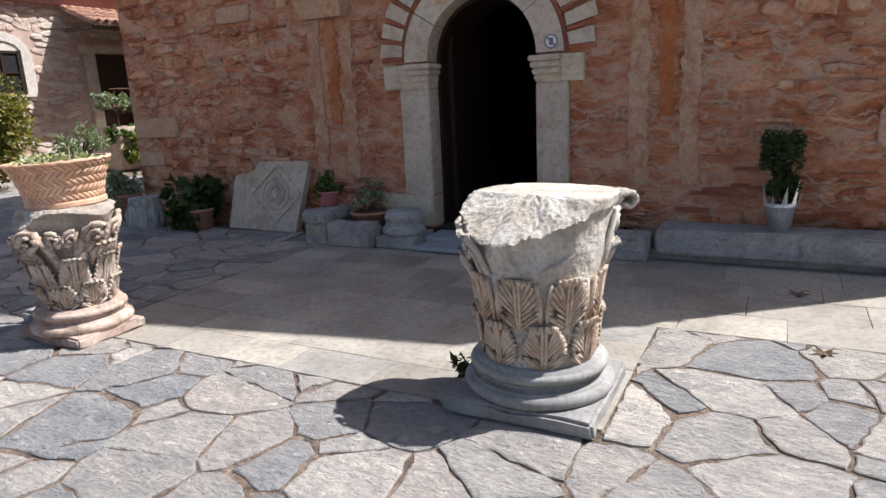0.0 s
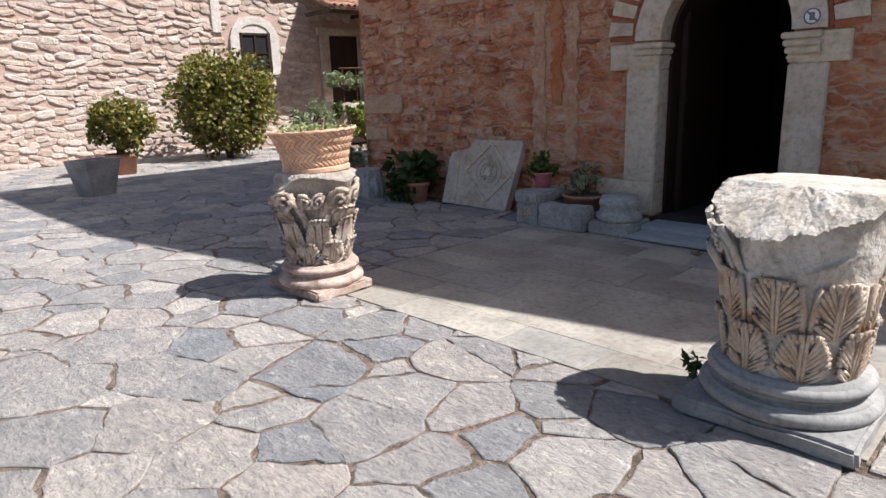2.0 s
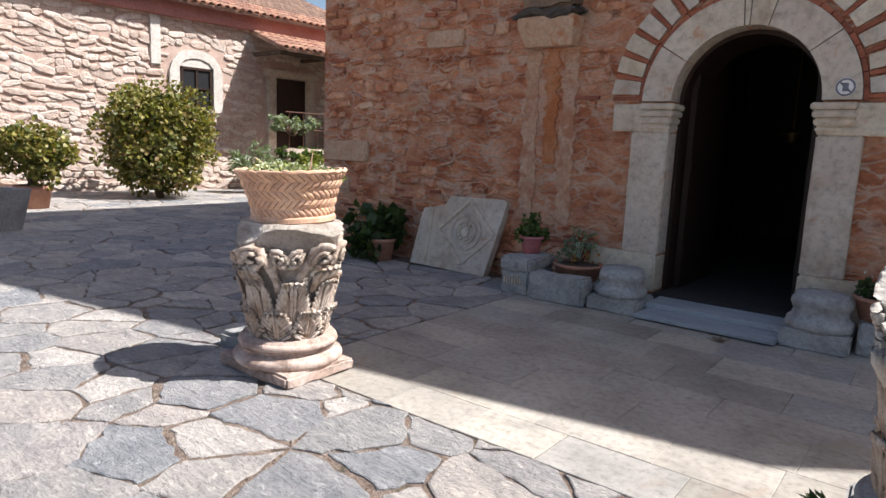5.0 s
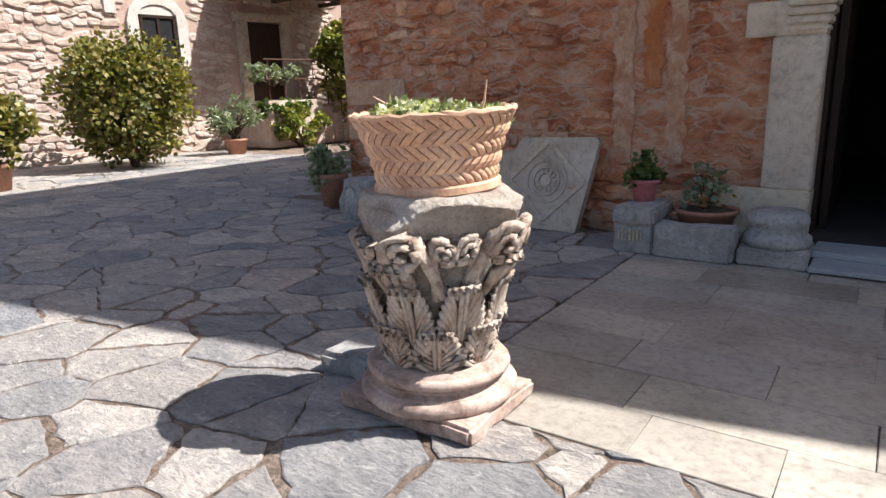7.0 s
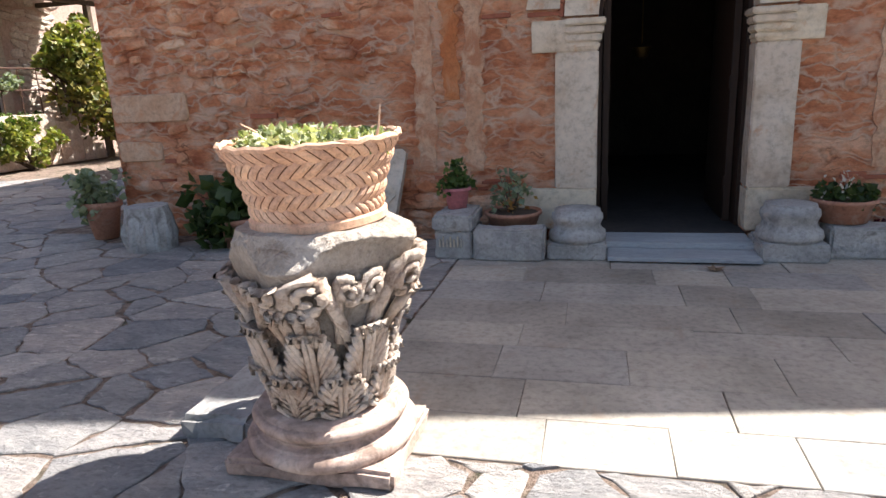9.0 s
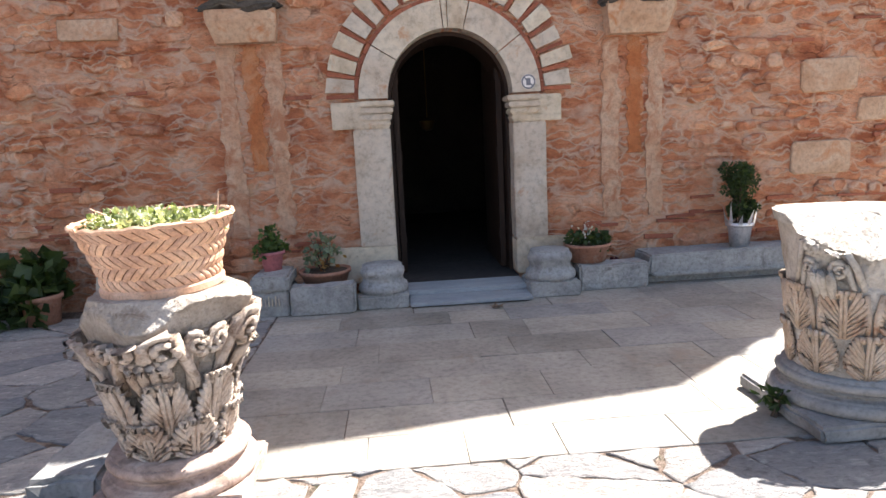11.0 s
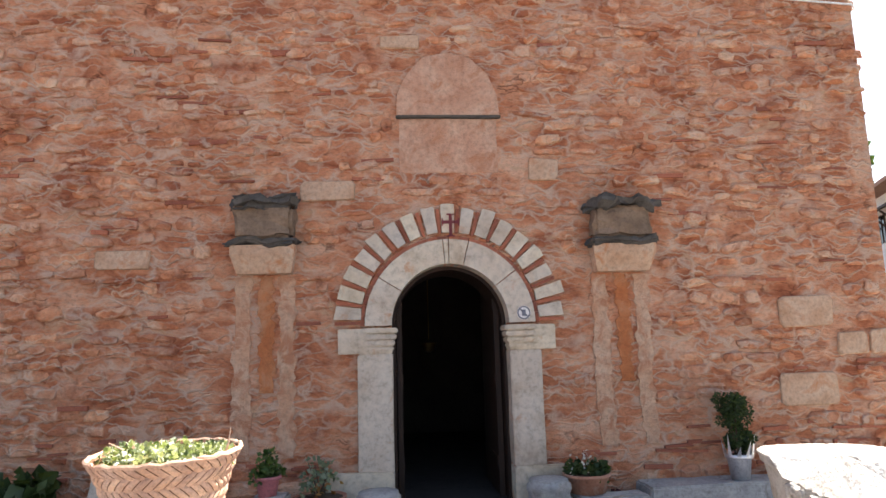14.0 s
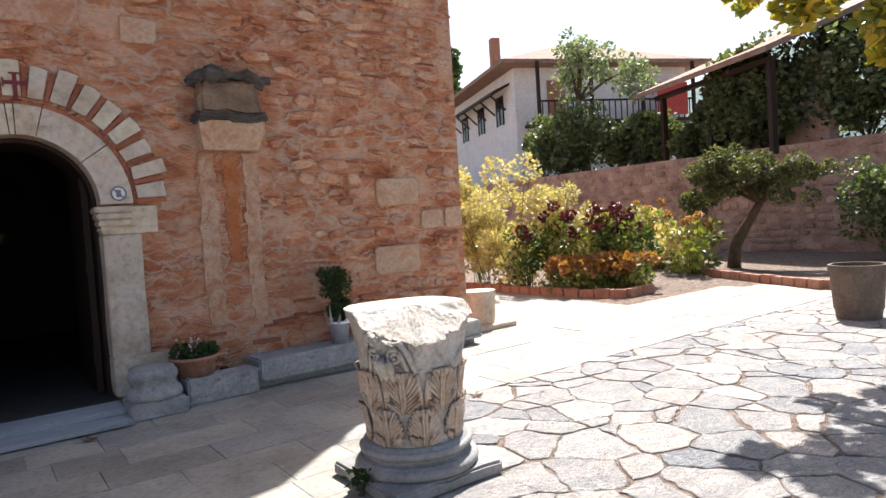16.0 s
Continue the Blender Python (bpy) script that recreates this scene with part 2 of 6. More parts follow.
M_OLDWALL_I = surface("pale_rubble_stone_rest", [(0.45, 0.355, 0.304), (0.576, 0.491, 0.437), (0.63, 0.564, 0.522)], 4, 22, 0.95, 0.9, 0.02, vary=0.14, island=True, pits=14, tones=((0.80, 0.72, 0.68), (1.05, 1.03, 1.0), (0.92, 0.82, 0.76), (1.12, 1.12, 1.10), (0.95, 0.92, 0.9)))
M_OLDMORTAR = surface("pinkish_mortar", [(0.44, 0.31, 0.255), (0.546, 0.413, 0.352)], 3, 25, 1.0, 0.6, 0.015)
M_PALESTONE = surface("pale_dressed_stone", [(0.50, 0.45, 0.40), (0.62, 0.57, 0.52), (0.68, 0.64, 0.59)], 4, 26, 0.9, 0.5, 0.01, stain=((0.48, 0.38, 0.31), 4, 0.58))
M_PINKBAND = surface("faded_red_render", [(0.36, 0.15, 0.13), (0.45, 0.22, 0.19)], 2, 25, 0.95, 0.2)
M_WHITEWASH = surface("whitewash", [(0.70, 0.70, 0.69), (0.82, 0.82, 0.81)], 2, 15, 0.9, 0.15)
M_TILE = surface("clay_roof_tile", [(0.33, 0.165, 0.115), (0.46, 0.28, 0.20)], 4, 35, 0.9, 0.3, 0.004, vary=0.25)
M_TILE_I = surface("clay_roof_tile_rest", [(0.22, 0.135, 0.10), (0.33, 0.22, 0.165)], 4, 35, 0.9, 0.3, 0.004, vary=0.25, island=True)
M_RETWALL = surface("brown_fieldstone", [(0.264, 0.176, 0.14), (0.403, 0.272, 0.214), (0.512, 0.384, 0.314)], 2.5, 20, 0.95, 0.7, 0.02, vary=0.2, island=True)
M_IRON = plain("rusty_iron", (0.10, 0.05, 0.035), 0.7, 0.3)
M_CONC = surface("mossy_concrete", [(0.10, 0.08, 0.062), (0.20, 0.155, 0.12)], 4, 35, 0.9, 0.4, 0.006)
M_BARK = surface("bark", [(0.07, 0.05, 0.035), (0.14, 0.10, 0.07)], 8, 50, 0.95, 0.8, 0.012)
M_FOIL = plain("crumpled_silver_foil", (0.75, 0.76, 0.78), 0.3, 0.8)
M_PINKPOT = plain("pink_plastic", (0.48, 0.17, 0.18), 0.5)
M_SOIL = surface("potting_soil", [(0.05, 0.035, 0.025), (0.09, 0.065, 0.045)], 10, 60, 1.0, 0.6, 0.01)
M_REDCROSS = plain("dark_red_paint", (0.16, 0.03, 0.035), 0.7)
M_PAPER = plain("white_sticker", (0.72, 0.70, 0.68), 0.6)
M_GREYINK = plain("grey_print", (0.16, 0.16, 0.19), 0.6)
M_GLASSDARK = plain("dark_window_glass", (0.03, 0.032, 0.035), 0.15)
# grey-teal tint paints the haze of distance onto the hill
M_HILL = surface("haze_tinted_hill", [(0.15, 0.21, 0.20), (0.20, 0.26, 0.24)], 0.02, 0.3, 1.0, 0.0)
L_GREEN = leafy("green_leaf", [(0.035, 0.07, 0.015), (0.07, 0.12, 0.025), (0.12, 0.17, 0.04)])
L_YELLOW = leafy("yellow_green_leaf", [(0.10, 0.14, 0.025), (0.22, 0.24, 0.05), (0.36, 0.33, 0.09)])
L_BUSH = leafy("laurel_leaf", [(0.055, 0.07, 0.015), (0.15, 0.15, 0.035), (0.34, 0.28, 0.075), (0.10, 0.12, 0.025), (0.26, 0.17, 0.06)])
L_STRAW = leafy("straw_leaf", [(0.46, 0.37, 0.18), (0.66, 0.56, 0.33), (0.36, 0.32, 0.14)])
L_DARK = leafy("dark_leaf", [(0.02, 0.04, 0.012), (0.045, 0.075, 0.02), (0.08, 0.11, 0.03)])
L_TRIM = leafy("trimmed_pale_leaf", [(0.08, 0.11, 0.035), (0.24, 0.27, 0.12), (0.46, 0.47, 0.30), (0.68, 0.66, 0.50)])
L_OLIVE = leafy("olive_grey_leaf", [(0.13, 0.17, 0.10), (0.22, 0.26, 0.17), (0.32, 0.35, 0.26)])
L_OLIVEGREEN = leafy("dull_olive_leaf", [(0.045, 0.055, 0.022), (0.11, 0.12, 0.05), (0.21, 0.20, 0.09)])
# garden greens lifted so that flare and haze sit in the leaf colour
L_GARDEN = leafy("haze_paled_green_leaf", [(0.055, 0.075, 0.035), (0.12, 0.15, 0.07), (0.22, 0.25, 0.13)])
L_MAROON = leafy("maroon_flower", [(0.06, 0.008, 0.016), (0.13, 0.015, 0.03)])
L_ORANGE = leafy("orange_flower", [(0.30, 0.11, 0.04), (0.40, 0.22, 0.06), (0.26, 0.09, 0.05)])
L_WHITE = leafy("white_flower", [(0.65, 0.60, 0.62), (0.75, 0.70, 0.72)])
L_AUTUMN = leafy("autumn_leaf", [(0.10, 0.15, 0.03), (0.30, 0.30, 0.05), (0.55, 0.38, 0.05), (0.16, 0.19, 0.03)])

# ---- builders ----
R = random.Random(7)


def thing(name, label, category, at=(0, 0, 0), rz=0.0, group="", rx=0.0, ry=0.0):
    e = new(name)
    e.matrix_world = pose(*at, rx, ry, rz)
    return tagged(e, label, category, group)


def obj(name, verts, faces, mat, parent=None, label="", smooth=False):
    me = bpy.data.meshes.new(name)
    me.from_pydata(verts, [], faces)
    me.materials.append(mat)
    if smooth:
        me.polygons.foreach_set("use_smooth", [True] * len(me.polygons))
    me.update()
    ob = new(name, me)
    if parent:
        ob.parent = parent
    if label:
        ob["label"] = label
    return ob


def part(name, bm, mat, parent=None, label="", smooth=False):
    me = bpy.data.meshes.new(name)
    bm.normal_update()
    bm.to_mesh(me)
    bm.free()
    me.materials.append(mat)
    if smooth:
        me.polygons.foreach_set("use_smooth", [True] * len(me.polygons))
    ob = new(name, me)
    if parent:
        ob.parent = parent
    if label:
        ob["label"] = label
    return ob


def structure(ob, label):
    return tagged(ob, label, kind="structure")


def block(x0, x1, y0, y1, z0, z1, bev=0.012, rough=0.0, cuts=0, seed=0):
    """A worn block with bevelled, uneven edges."""
    bm = bmesh.new()
    bmesh.ops.create_cube(bm, size=1)
    bmesh.ops.transform(bm, matrix=Matrix.LocRotScale(((x0 + x1) / 2, (y0 + y1) / 2, (z0 + z1) / 2), None, (x1 - x0, y1 - y0, z1 - z0)), verts=bm.verts)
    if bev:
        bmesh.ops.bevel(bm, geom=bm.edges[:], offset=bev, segments=2, affect="EDGES")
    if cuts:
        bmesh.ops.subdivide_edges(bm, edges=[e for e in bm.edges if e.calc_length() > 0.08], cuts=cuts, use_grid_fill=True)
    if rough:
        for v in bm.verts:
            v.co += Vector(noise.noise_vector(v.co * 7 + Vector((seed, 0, 0)))) * rough + Vector(noise.noise_vector(v.co * 25 + Vector((seed, 9, 0)))) * rough * 0.4
    return bm


def lathe(fn, zs, nth=64, cap=True, arc=2 * math.pi):
    """Vertices and faces of a turned body: fn(theta, z) is the radius."""
    V, F = [], []
    for z in zs:
        for i in range(nth):
            a = arc * i / nth
            r = fn(a, z)
            V.append((r * math.cos(a), r * math.sin(a), z))
    for j in range(len(zs) - 1):
        for i in range(nth):
            k = (i + 1) % nth
            F.append((j * nth + i, j * nth + k, (j + 1) * nth + k, (j + 1) * nth + i))
    if cap:
        F.append(tuple(range(nth))[::-1])
        F.append(tuple((len(zs) - 1) * nth + i for i in range(nth)))
    return V, F


def turned(profile, nth=48, wob=0.0):
    """Turned body from (radius, z) pairs."""
    V, F = [], []
    for j, (r, z) in enumerate(profile):
        for i in range(nth):
            a = 2 * math.pi * i / nth
            rr = r + (noise.noise(Vector((math.cos(a) * 3, math.sin(a) * 3, z * 9))) * wob if wob else 0)
            V.append((rr * math.cos(a), rr * math.sin(a), z))
    n = len(profile)
    for j in range(n - 1):
        for i in range(nth):
            k = (i + 1) % nth
            F.append((j * nth + i, j * nth + k, (j + 1) * nth + k, (j + 1) * nth + i))
    F.append(tuple(range(nth))[::-1])
    F.append(tuple((n - 1) * nth + i for i in range(nth)))
    return V, F


def leaves(clumps, count, size, rnd, flat=0.0, slim=0.45):
    """Many folded leaves scattered through clumps (centre, radius): vertices and faces, one island a leaf."""
    V, F = [], []
    for _ in range(count):
        c, rad = clumps[rnd.randrange(len(clumps))]
        while True:
            p = Vector((rnd.uniform(-1, 1), rnd.uniform(-1, 1), rnd.uniform(-1, 1)))
            if 0.15 < p.length < 1:
                break
        p = p.normalized() * (p.length ** 0.6)
        rx, ry, rz = rad if isinstance(rad, tuple) else (rad, rad, rad)
        q = Vector(c) + Vector((p.x * rx, p.y * ry, p.z * rz))
        d = (p + Vector((rnd.gauss(0, 0.7), rnd.gauss(0, 0.7), rnd.gauss(0, 0.5)))).normalized()
        u = d.cross(Vector((rnd.gauss(0, 1), rnd.gauss(0, 1), rnd.gauss(0, 1)))).normalized()
        s = size * rnd.uniform(0.6, 1.35)
        w = u * s * slim
        up = d.cross(u) * s * 0.12
        i = len(V)
        V += [tuple(q), tuple(q + d * s * 0.45 + w + up), tuple(q + d * s), tuple(q + d * s * 0.45 - w + up)]
        F += [(i, i + 1, i + 2), (i, i + 2, i + 3)]
    return V, F


def tube(points, radii, n=7):
    """A tapered bent limb."""
    V, F = [], []
    pts = [Vector(p) for p in points]
    for j, p in enumerate(pts):
        d = (pts[min(j + 1, len(pts) - 1)] - pts[max(j - 1, 0)]).normalized()
        a = d.orthogonal().normalized()
        b = d.cross(a)
        for i in range(n):
            t = 2 * math.pi * i / n
            V.append(tuple(p + (a * math.cos(t) + b * math.sin(t)) * radii[j]))
    for j in range(len(pts) - 1):
        for i in range(n):
            k = (i + 1) % n
            F.append((j * n + i, j * n + k, (j + 1) * n + k, (j + 1) * n + i))
    F.append(tuple(range(n))[::-1])
    F.append(tuple((len(pts) - 1) * n + i for i in range(n)))
    return V, F


def merge(*parts):
    V, F = [], []
    for v, f in parts:
        o = len(V)
        V += list(v)
        F += [tuple(i + o for i in face) for face in f]
    return V, F


def stone_piece(w, h, d, rnd, round_=0.25, proud=0.4):
    """One wall stone seen from -y: an uneven outline with a domed face; centre at the origin."""
    n = 9
    ring = []
    for i in range(n):
        a = 2 * math.pi * (i + rnd.uniform(-0.25, 0.25)) / n
        c, s = math.cos(a), math.sin(a)
        k = 1 / max(abs(c), abs(s), 1e-6)
        k = k * (1 - round_) + round_ * 1.12
        ring.append((c * k * w / 2 * rnd.uniform(0.86, 1.0), s * k * h / 2 * rnd.uniform(0.86, 1.0)))
    V = [(x, 0.012, z) for x, z in ring] + [(x * 0.97, -d * 0.6, z * 0.93) for x, z in ring] + [(x * 0.8, -d * rnd.uniform(0.85, 1.1), z * 0.68) for x, z in ring] + [(0, -d * rnd.uniform(0.95, 1.15), 0)]
    F = []
    for j in range(2):
        for i in range(n):
            k = (i + 1) % n
            F.append((j * n + i, j * n + k, (j + 1) * n + k, (j + 1) * n + i))
    for i in range(n):
        F.append((2 * n + i, 2 * n + (i + 1) % n, 3 * n))
    return V, F


def prism(outline, y0, y1):
    """A solid from an outline in x, z between two depths."""
    n = len(outline)
    V = [(x, y0, z) for x, z in outline] + [(x, y1, z) for x, z in outline]
    F = [tuple(range(n)), tuple(range(2 * n - 1, n - 1, -1))]
    F += [(i + n, (i + 1) % n + n, (i + 1) % n, i) for i in range(n)]
    return V, F


# ---- church: walls ----
XL, XR, TH = -4.66, 4.21, 0.75
DC, DR, DZ = 0.03, 0.53, 1.65           # door centre, half width, springing height
arch = [(DC + DR * math.cos(a), DZ + DR * 1.03 * math.sin(a)) for a in [math.pi * i / 24 for i in range(25)]]
left_half = [(XL, -0.1), (DC - DR, -0.1)] + [p for p in reversed(arch) if p[0] <= DC + 1e-6] + [(DC, 7.9), (XL, 7.9)]
right_half = [(DC + DR, -0.1), (XR, -0.1), (XR, 5.6), (DC, 7.9)] + [p for p in reversed(arch) if p[0] >= DC - 1e-6]
structure(obj("wall_facade", *merge(prism(left_half, 0, TH), prism(right_half, 0, TH)), M_PLASTER), "orange-red mortared rubble church wall with an arched doorway")
structure(obj("wall_side_east", *prism([(XR - 0.75, -0.1), (XR, -0.1), (XR, 5.6), (XR - 0.75, 5.6)], TH, 12), M_PLASTER), "orange mortared side wall of the church")
structure(obj("wall_side_west", *prism([(XL, -0.1), (XL + 0.75, -0.1), (XL + 0.75, 7.9), (XL, 7.9)], TH, 12), M_PLASTER), "orange mortared side wall of the church")
structure(obj("wall_back", *prism([(XL, -0.1), (XR, -0.1), (XR, 5.6), (DC, 7.9), (XL, 7.9)], 12, 12.5), M_PLASTER), "rear wall of the church")
structure(obj("church_roof", [(XL, 0, 7.9), (DC, 0, 7.9), (XR, 0, 5.6), (XL, 12.5, 7.9), (DC, 12.5, 7.9), (XR, 12.5, 5.6), (XL, 0, 8.0), (DC, 0, 8.0), (XR, 0, 5.7), (XL, 12.5, 8.0), (DC, 12.5, 8.0), (XR, 12.5, 5.7)], [(0, 1, 4, 3), (1, 2, 5, 4), (9, 10, 7, 6), (10, 11, 8, 7), (0, 6, 7, 1), (1, 7, 8, 2), (3, 4, 10, 9), (4, 5, 11, 10), (0, 3, 9, 6), (2, 8, 11, 5)], M_TILE_I), "clay-tiled church roof")
# interior behind the doorway, its shade painted in as near-black surfaces
structure(obj("interior_wall_west", *prism([(-1.3, 0), (-1.2, 0), (-1.2, 3.2), (-1.3, 3.2)], TH, 5), M_SHADE), "dim interior wall")
structure(obj("interior_wall_east", *prism([(1.3, 0), (1.4, 0), (1.4, 3.2), (1.3, 3.2)], TH, 5), M_SHADE), "dim interior wall")
structure(obj("interior_wall_rear", *prism([(-1.3, 0), (1.4, 0), (1.4, 3.2), (-1.3, 3.2)], 5, 5.1), M_SHADE), "dim interior rear wall")
structure(obj("ceiling_interior", *prism([(-1.3, 3.2), (1.4, 3.2), (1.4, 3.3), (-1.3, 3.3)], TH, 5.1), M_SHADE), "dim interior ceiling")
structure(obj("floor_interior", *prism([(-1.3, 0), (1.4, 0), (1.4, 0.09), (-1.3, 0.09)], TH, 5), M_SHADE), "stone floor inside the church, coloured near black for shade")

# ---- doorway ----
door = thing("door_surround", "arched cream marble doorway surround with imposts and alternating voussoirs", "doorway")
for s, xo, xi in ((-1, -0.80, -0.492), (1, 0.835, 0.548)):
    a, b = sorted((xo, xi))
    part("jamb", block(a, b, -0.05, 0.15, 0.41, 1.41, 0.01, 0.006, 3, s), M_MARBLE, door)
    a, b = sorted((s * 1.08 if s < 0 else 1.06, xi))
    part("jamb_foot", block(a, b, -0.07, 0.15, 0.10, 0.41, 0.012, 0.006, 2, s + 5), M_MARBLE, door)
    a, b = sorted((s * 0.97, xi + (0.0 if s < 0 else 0)))
    imp = part("impost", block(a, b, -0.055, 0.15, 1.41, 1.63, 0.008, 0.005, 2, s + 9), M_MARBLE, door)
    for k, (z0, z1, pr) in enumerate(((1.585, 1.632, 0.05), (1.53, 1.58, 0.036), (1.475, 1.525, 0.022), (1.43, 1.47, 0.01))):
        a, b = sorted((xi - s * pr, xi + s * 0.235))
        part("impost_moulding", block(a, b, -0.058 - pr, 0.145, z0, z1, 0.01, 0.003, 1, k), M_MARBLE, imp)
# arch ring, in five cut stones
cuts = [0, 38, 76, 90, 94, 146, 180]
for i in range(len(cuts) - 1):
    a0, a1 = radians(cuts[i] + 0.35), radians(cuts[i + 1] - 0.35)
    n = 10
    ol = [(DC + (DR - 0.005) * math.cos(a0 + (a1 - a0) * k / n), DZ + 0.545 * math.sin(a0 + (a1 - a0) * k / n)) for k in range(n + 1)]
    ol += [(DC + 0.765 * math.cos(a1 - (a1 - a0) * k / n), DZ + 0.77 * math.sin(a1 - (a1 - a0) * k / n)) for k in range(n + 1)]
    obj("arch_stone", *prism(ol[::-1], -0.045, 0.15), M_MARBLE, door)
# outer voussoirs with thin bricks between them
NV = 17
for i in range(NV):
    a0, a1 = math.pi * (i + 0.17) / NV, math.pi * (i + 0.83) / NV
    r0, r1 = 0.80 + R.uniform(0, 0.02), 1.05 + R.uniform(-0.03, 0.03)
    ol = [(DC + r * math.cos(a) + R.uniform(-0.008, 0.008), DZ + 0.03 + r * math.sin(a) + R.uniform(-0.008, 0.008)) for r, a in ((r0, a0), (r1, a0), (r1, (a0 + a1) / 2), (r1, a1), (r0, a1))]
    obj("voussoir", *prism(ol[::-1], -0.03, 0.1), M_MARBLE, door)
for i in range(NV + 1):
    a = math.pi * i / NV
    da = 0.016
    ol = [(DC + r * math.cos(b), DZ + 0.03 + r * math.sin(b)) for r, b in ((0.80, a - da), (1.03, a - da), (1.03, a + da), (0.80, a + da))]
    obj("brick", *prism(ol[::-1], -0.018, 0.1), M_BRICK, door)
for i in range(26):
    a0, a1 = math.pi * (i + 0.03) / 26, math.pi * (i + 0.97) / 26
    ol = [(DC + r * math.cos(b), DZ + r * math.sin(b)) for r, b in ((0.772, a0), (0.802, a0), (0.802, a1), (0.772, a1))]
    obj("brick", *prism(ol[::-1], -0.024, 0.1), M_BRICK, door)
cross = thing("painted_cross", "small dark red painted cross on the keystone", "cross", (0.055, -0.034, 2.55))
part("upright", block(-0.014, 0.014, -0.004, 0.004, -0.10, 0.10, 0), M_REDCROSS, cross)
part("crossbar", block(-0.075, 0.075, -0.0045, 0.0035, 0.015, 0.043, 0), M_REDCROSS, cross)
for x, z, w, h in ((-0.075, 0.029, 0.012, 0.07), (0.075, 0.029, 0.012, 0.07), (0, 0.10, 0.07, 0.012), (0, -0.10, 0.07, 0.012)):
    part("serif", block(x - w / 2, x + w / 2, -0.005, 0.003, z - h / 2, z + h / 2, 0), M_REDCROSS, cross)
sign = thing("round_sign", "small round white prohibition sticker with a grey ring", "sign", (0.69, -0.048, 1.735))
V, F = turned([(0.062, 0), (0.062, 0.003)], 32)
obj("disc", [(x, -z, y) for x, y, z in V], F, M_PAPER, sign)
V, F = lathe(lambda a, z: 0.06, [0, 0.003], 32, False)
Vi = [(x * 0.8, y * 0.8, z) for x, y, z in V]
n = 32
verts = [(x, -z - 0.002, y) for x, y, z in V + Vi]
faces = [(n + i, n + (i + 1) % n, 3 * n + (i + 1) % n, 3 * n + i) for i in range(n)]
obj("ring", verts, faces, M_GREYINK, sign)
bar = part("bar", block(-0.05, 0.05, -0.0055, -0.003, -0.006, 0.006, 0), M_GREYINK, sign)
bar.rotation_euler = (0, radians(45), 0)
part("pictogram", block(-0.018, 0.018, -0.0048, -0.003, -0.028, 0.028, 0.001), M_GREYINK, sign)
for s in (-1, 1):                       # door leaves folded back inside the passage
    lf = thing("door_leaf", "dark brown wooden door leaf folded open inwards", "door", (DC + s * 0.46, 0.30, 0.095))
    part("leaf", block(-0.025, 0.025, 0, 0.9, 0, 2.0, 0.005), M_DOORWOOD, lf)
    for z in (0.25, 1.0, 1.7):
        part("rail", block(-0.032, 0.032, 0.02, 0.88, z, z + 0.1, 0.004), M_DOORWOOD, lf)
step = thing("marble_step", "blue-grey veined marble doorstep in two low treads", "step")
part("tread", block(-0.41, 0.56, -0.655, -0.36, 0.012, 0.042, 0.006, 0.003, 2), M_BLUEMARBLE, step)
part("tread", block(-0.42, 0.56, -0.40, -0.085, 0.040, 0.085, 0.006, 0.002, 2), M_BLUEMARBLE, step)
# the near-black bed paints the shadow gap under the overhanging treads
part("bed", block(-0.40, 0.55, -0.62, -0.10, -0.01, 0.034, 0.0), M_SHADE, step)
casing = thing("door_frame", "dark brown wooden frame lining the arched doorway", "door frame")
for s, xa in ((-1, DC - DR + 0.004), (1, DC + DR - 0.004)):
    a, b = sorted((xa, xa - s * 0.03))
    part("frame_post", block(a, b, 0.155, 0.74, 0.09, DZ, 0.003), M_DOORWOOD, casing)
fr = [math.pi * k / 24 for k in range(25)]
ol = [(DC + (DR - 0.004) * math.cos(a), DZ + (DR - 0.004) * 1.03 * math.sin(a)) for a in fr] + [(DC + (DR - 0.034) * math.cos(a), DZ + (DR - 0.034) * 1.03 * math.sin(a)) for a in reversed(fr)]
obj("frame_arch", *prism(ol, 0.155, 0.74), M_DOORWOOD, casing)
lamp = thing("hanging_oil_lamp", "small brass oil lamp hanging in the dim church", "lamp", (-0.05, 2.4, 1.45))
M_BRASS = plain("tarnished_brass", (0.35, 0.23, 0.09), 0.35, 0.9)
obj("chain", *tube([(0, 0, 0.1), (0, 0, 1.75)], [0.006, 0.006], 5), M_BRASS, lamp)
obj("cup", *turned([(0.02, -0.06), (0.06, -0.04), (0.09, 0.03), (0.10, 0.06), (0.09, 0.06), (0.05, 0.0)], 20), M_BRASS, lamp)
# threshold coloured near-black for the shade inside the door
structure(obj("floor_threshold", *prism([(-0.5, 0), (0.56, 0), (0.56, 0.088), (-0.5, 0.088)], -0.08, TH), M_SHADE), "stone threshold with doorway shade painted in")


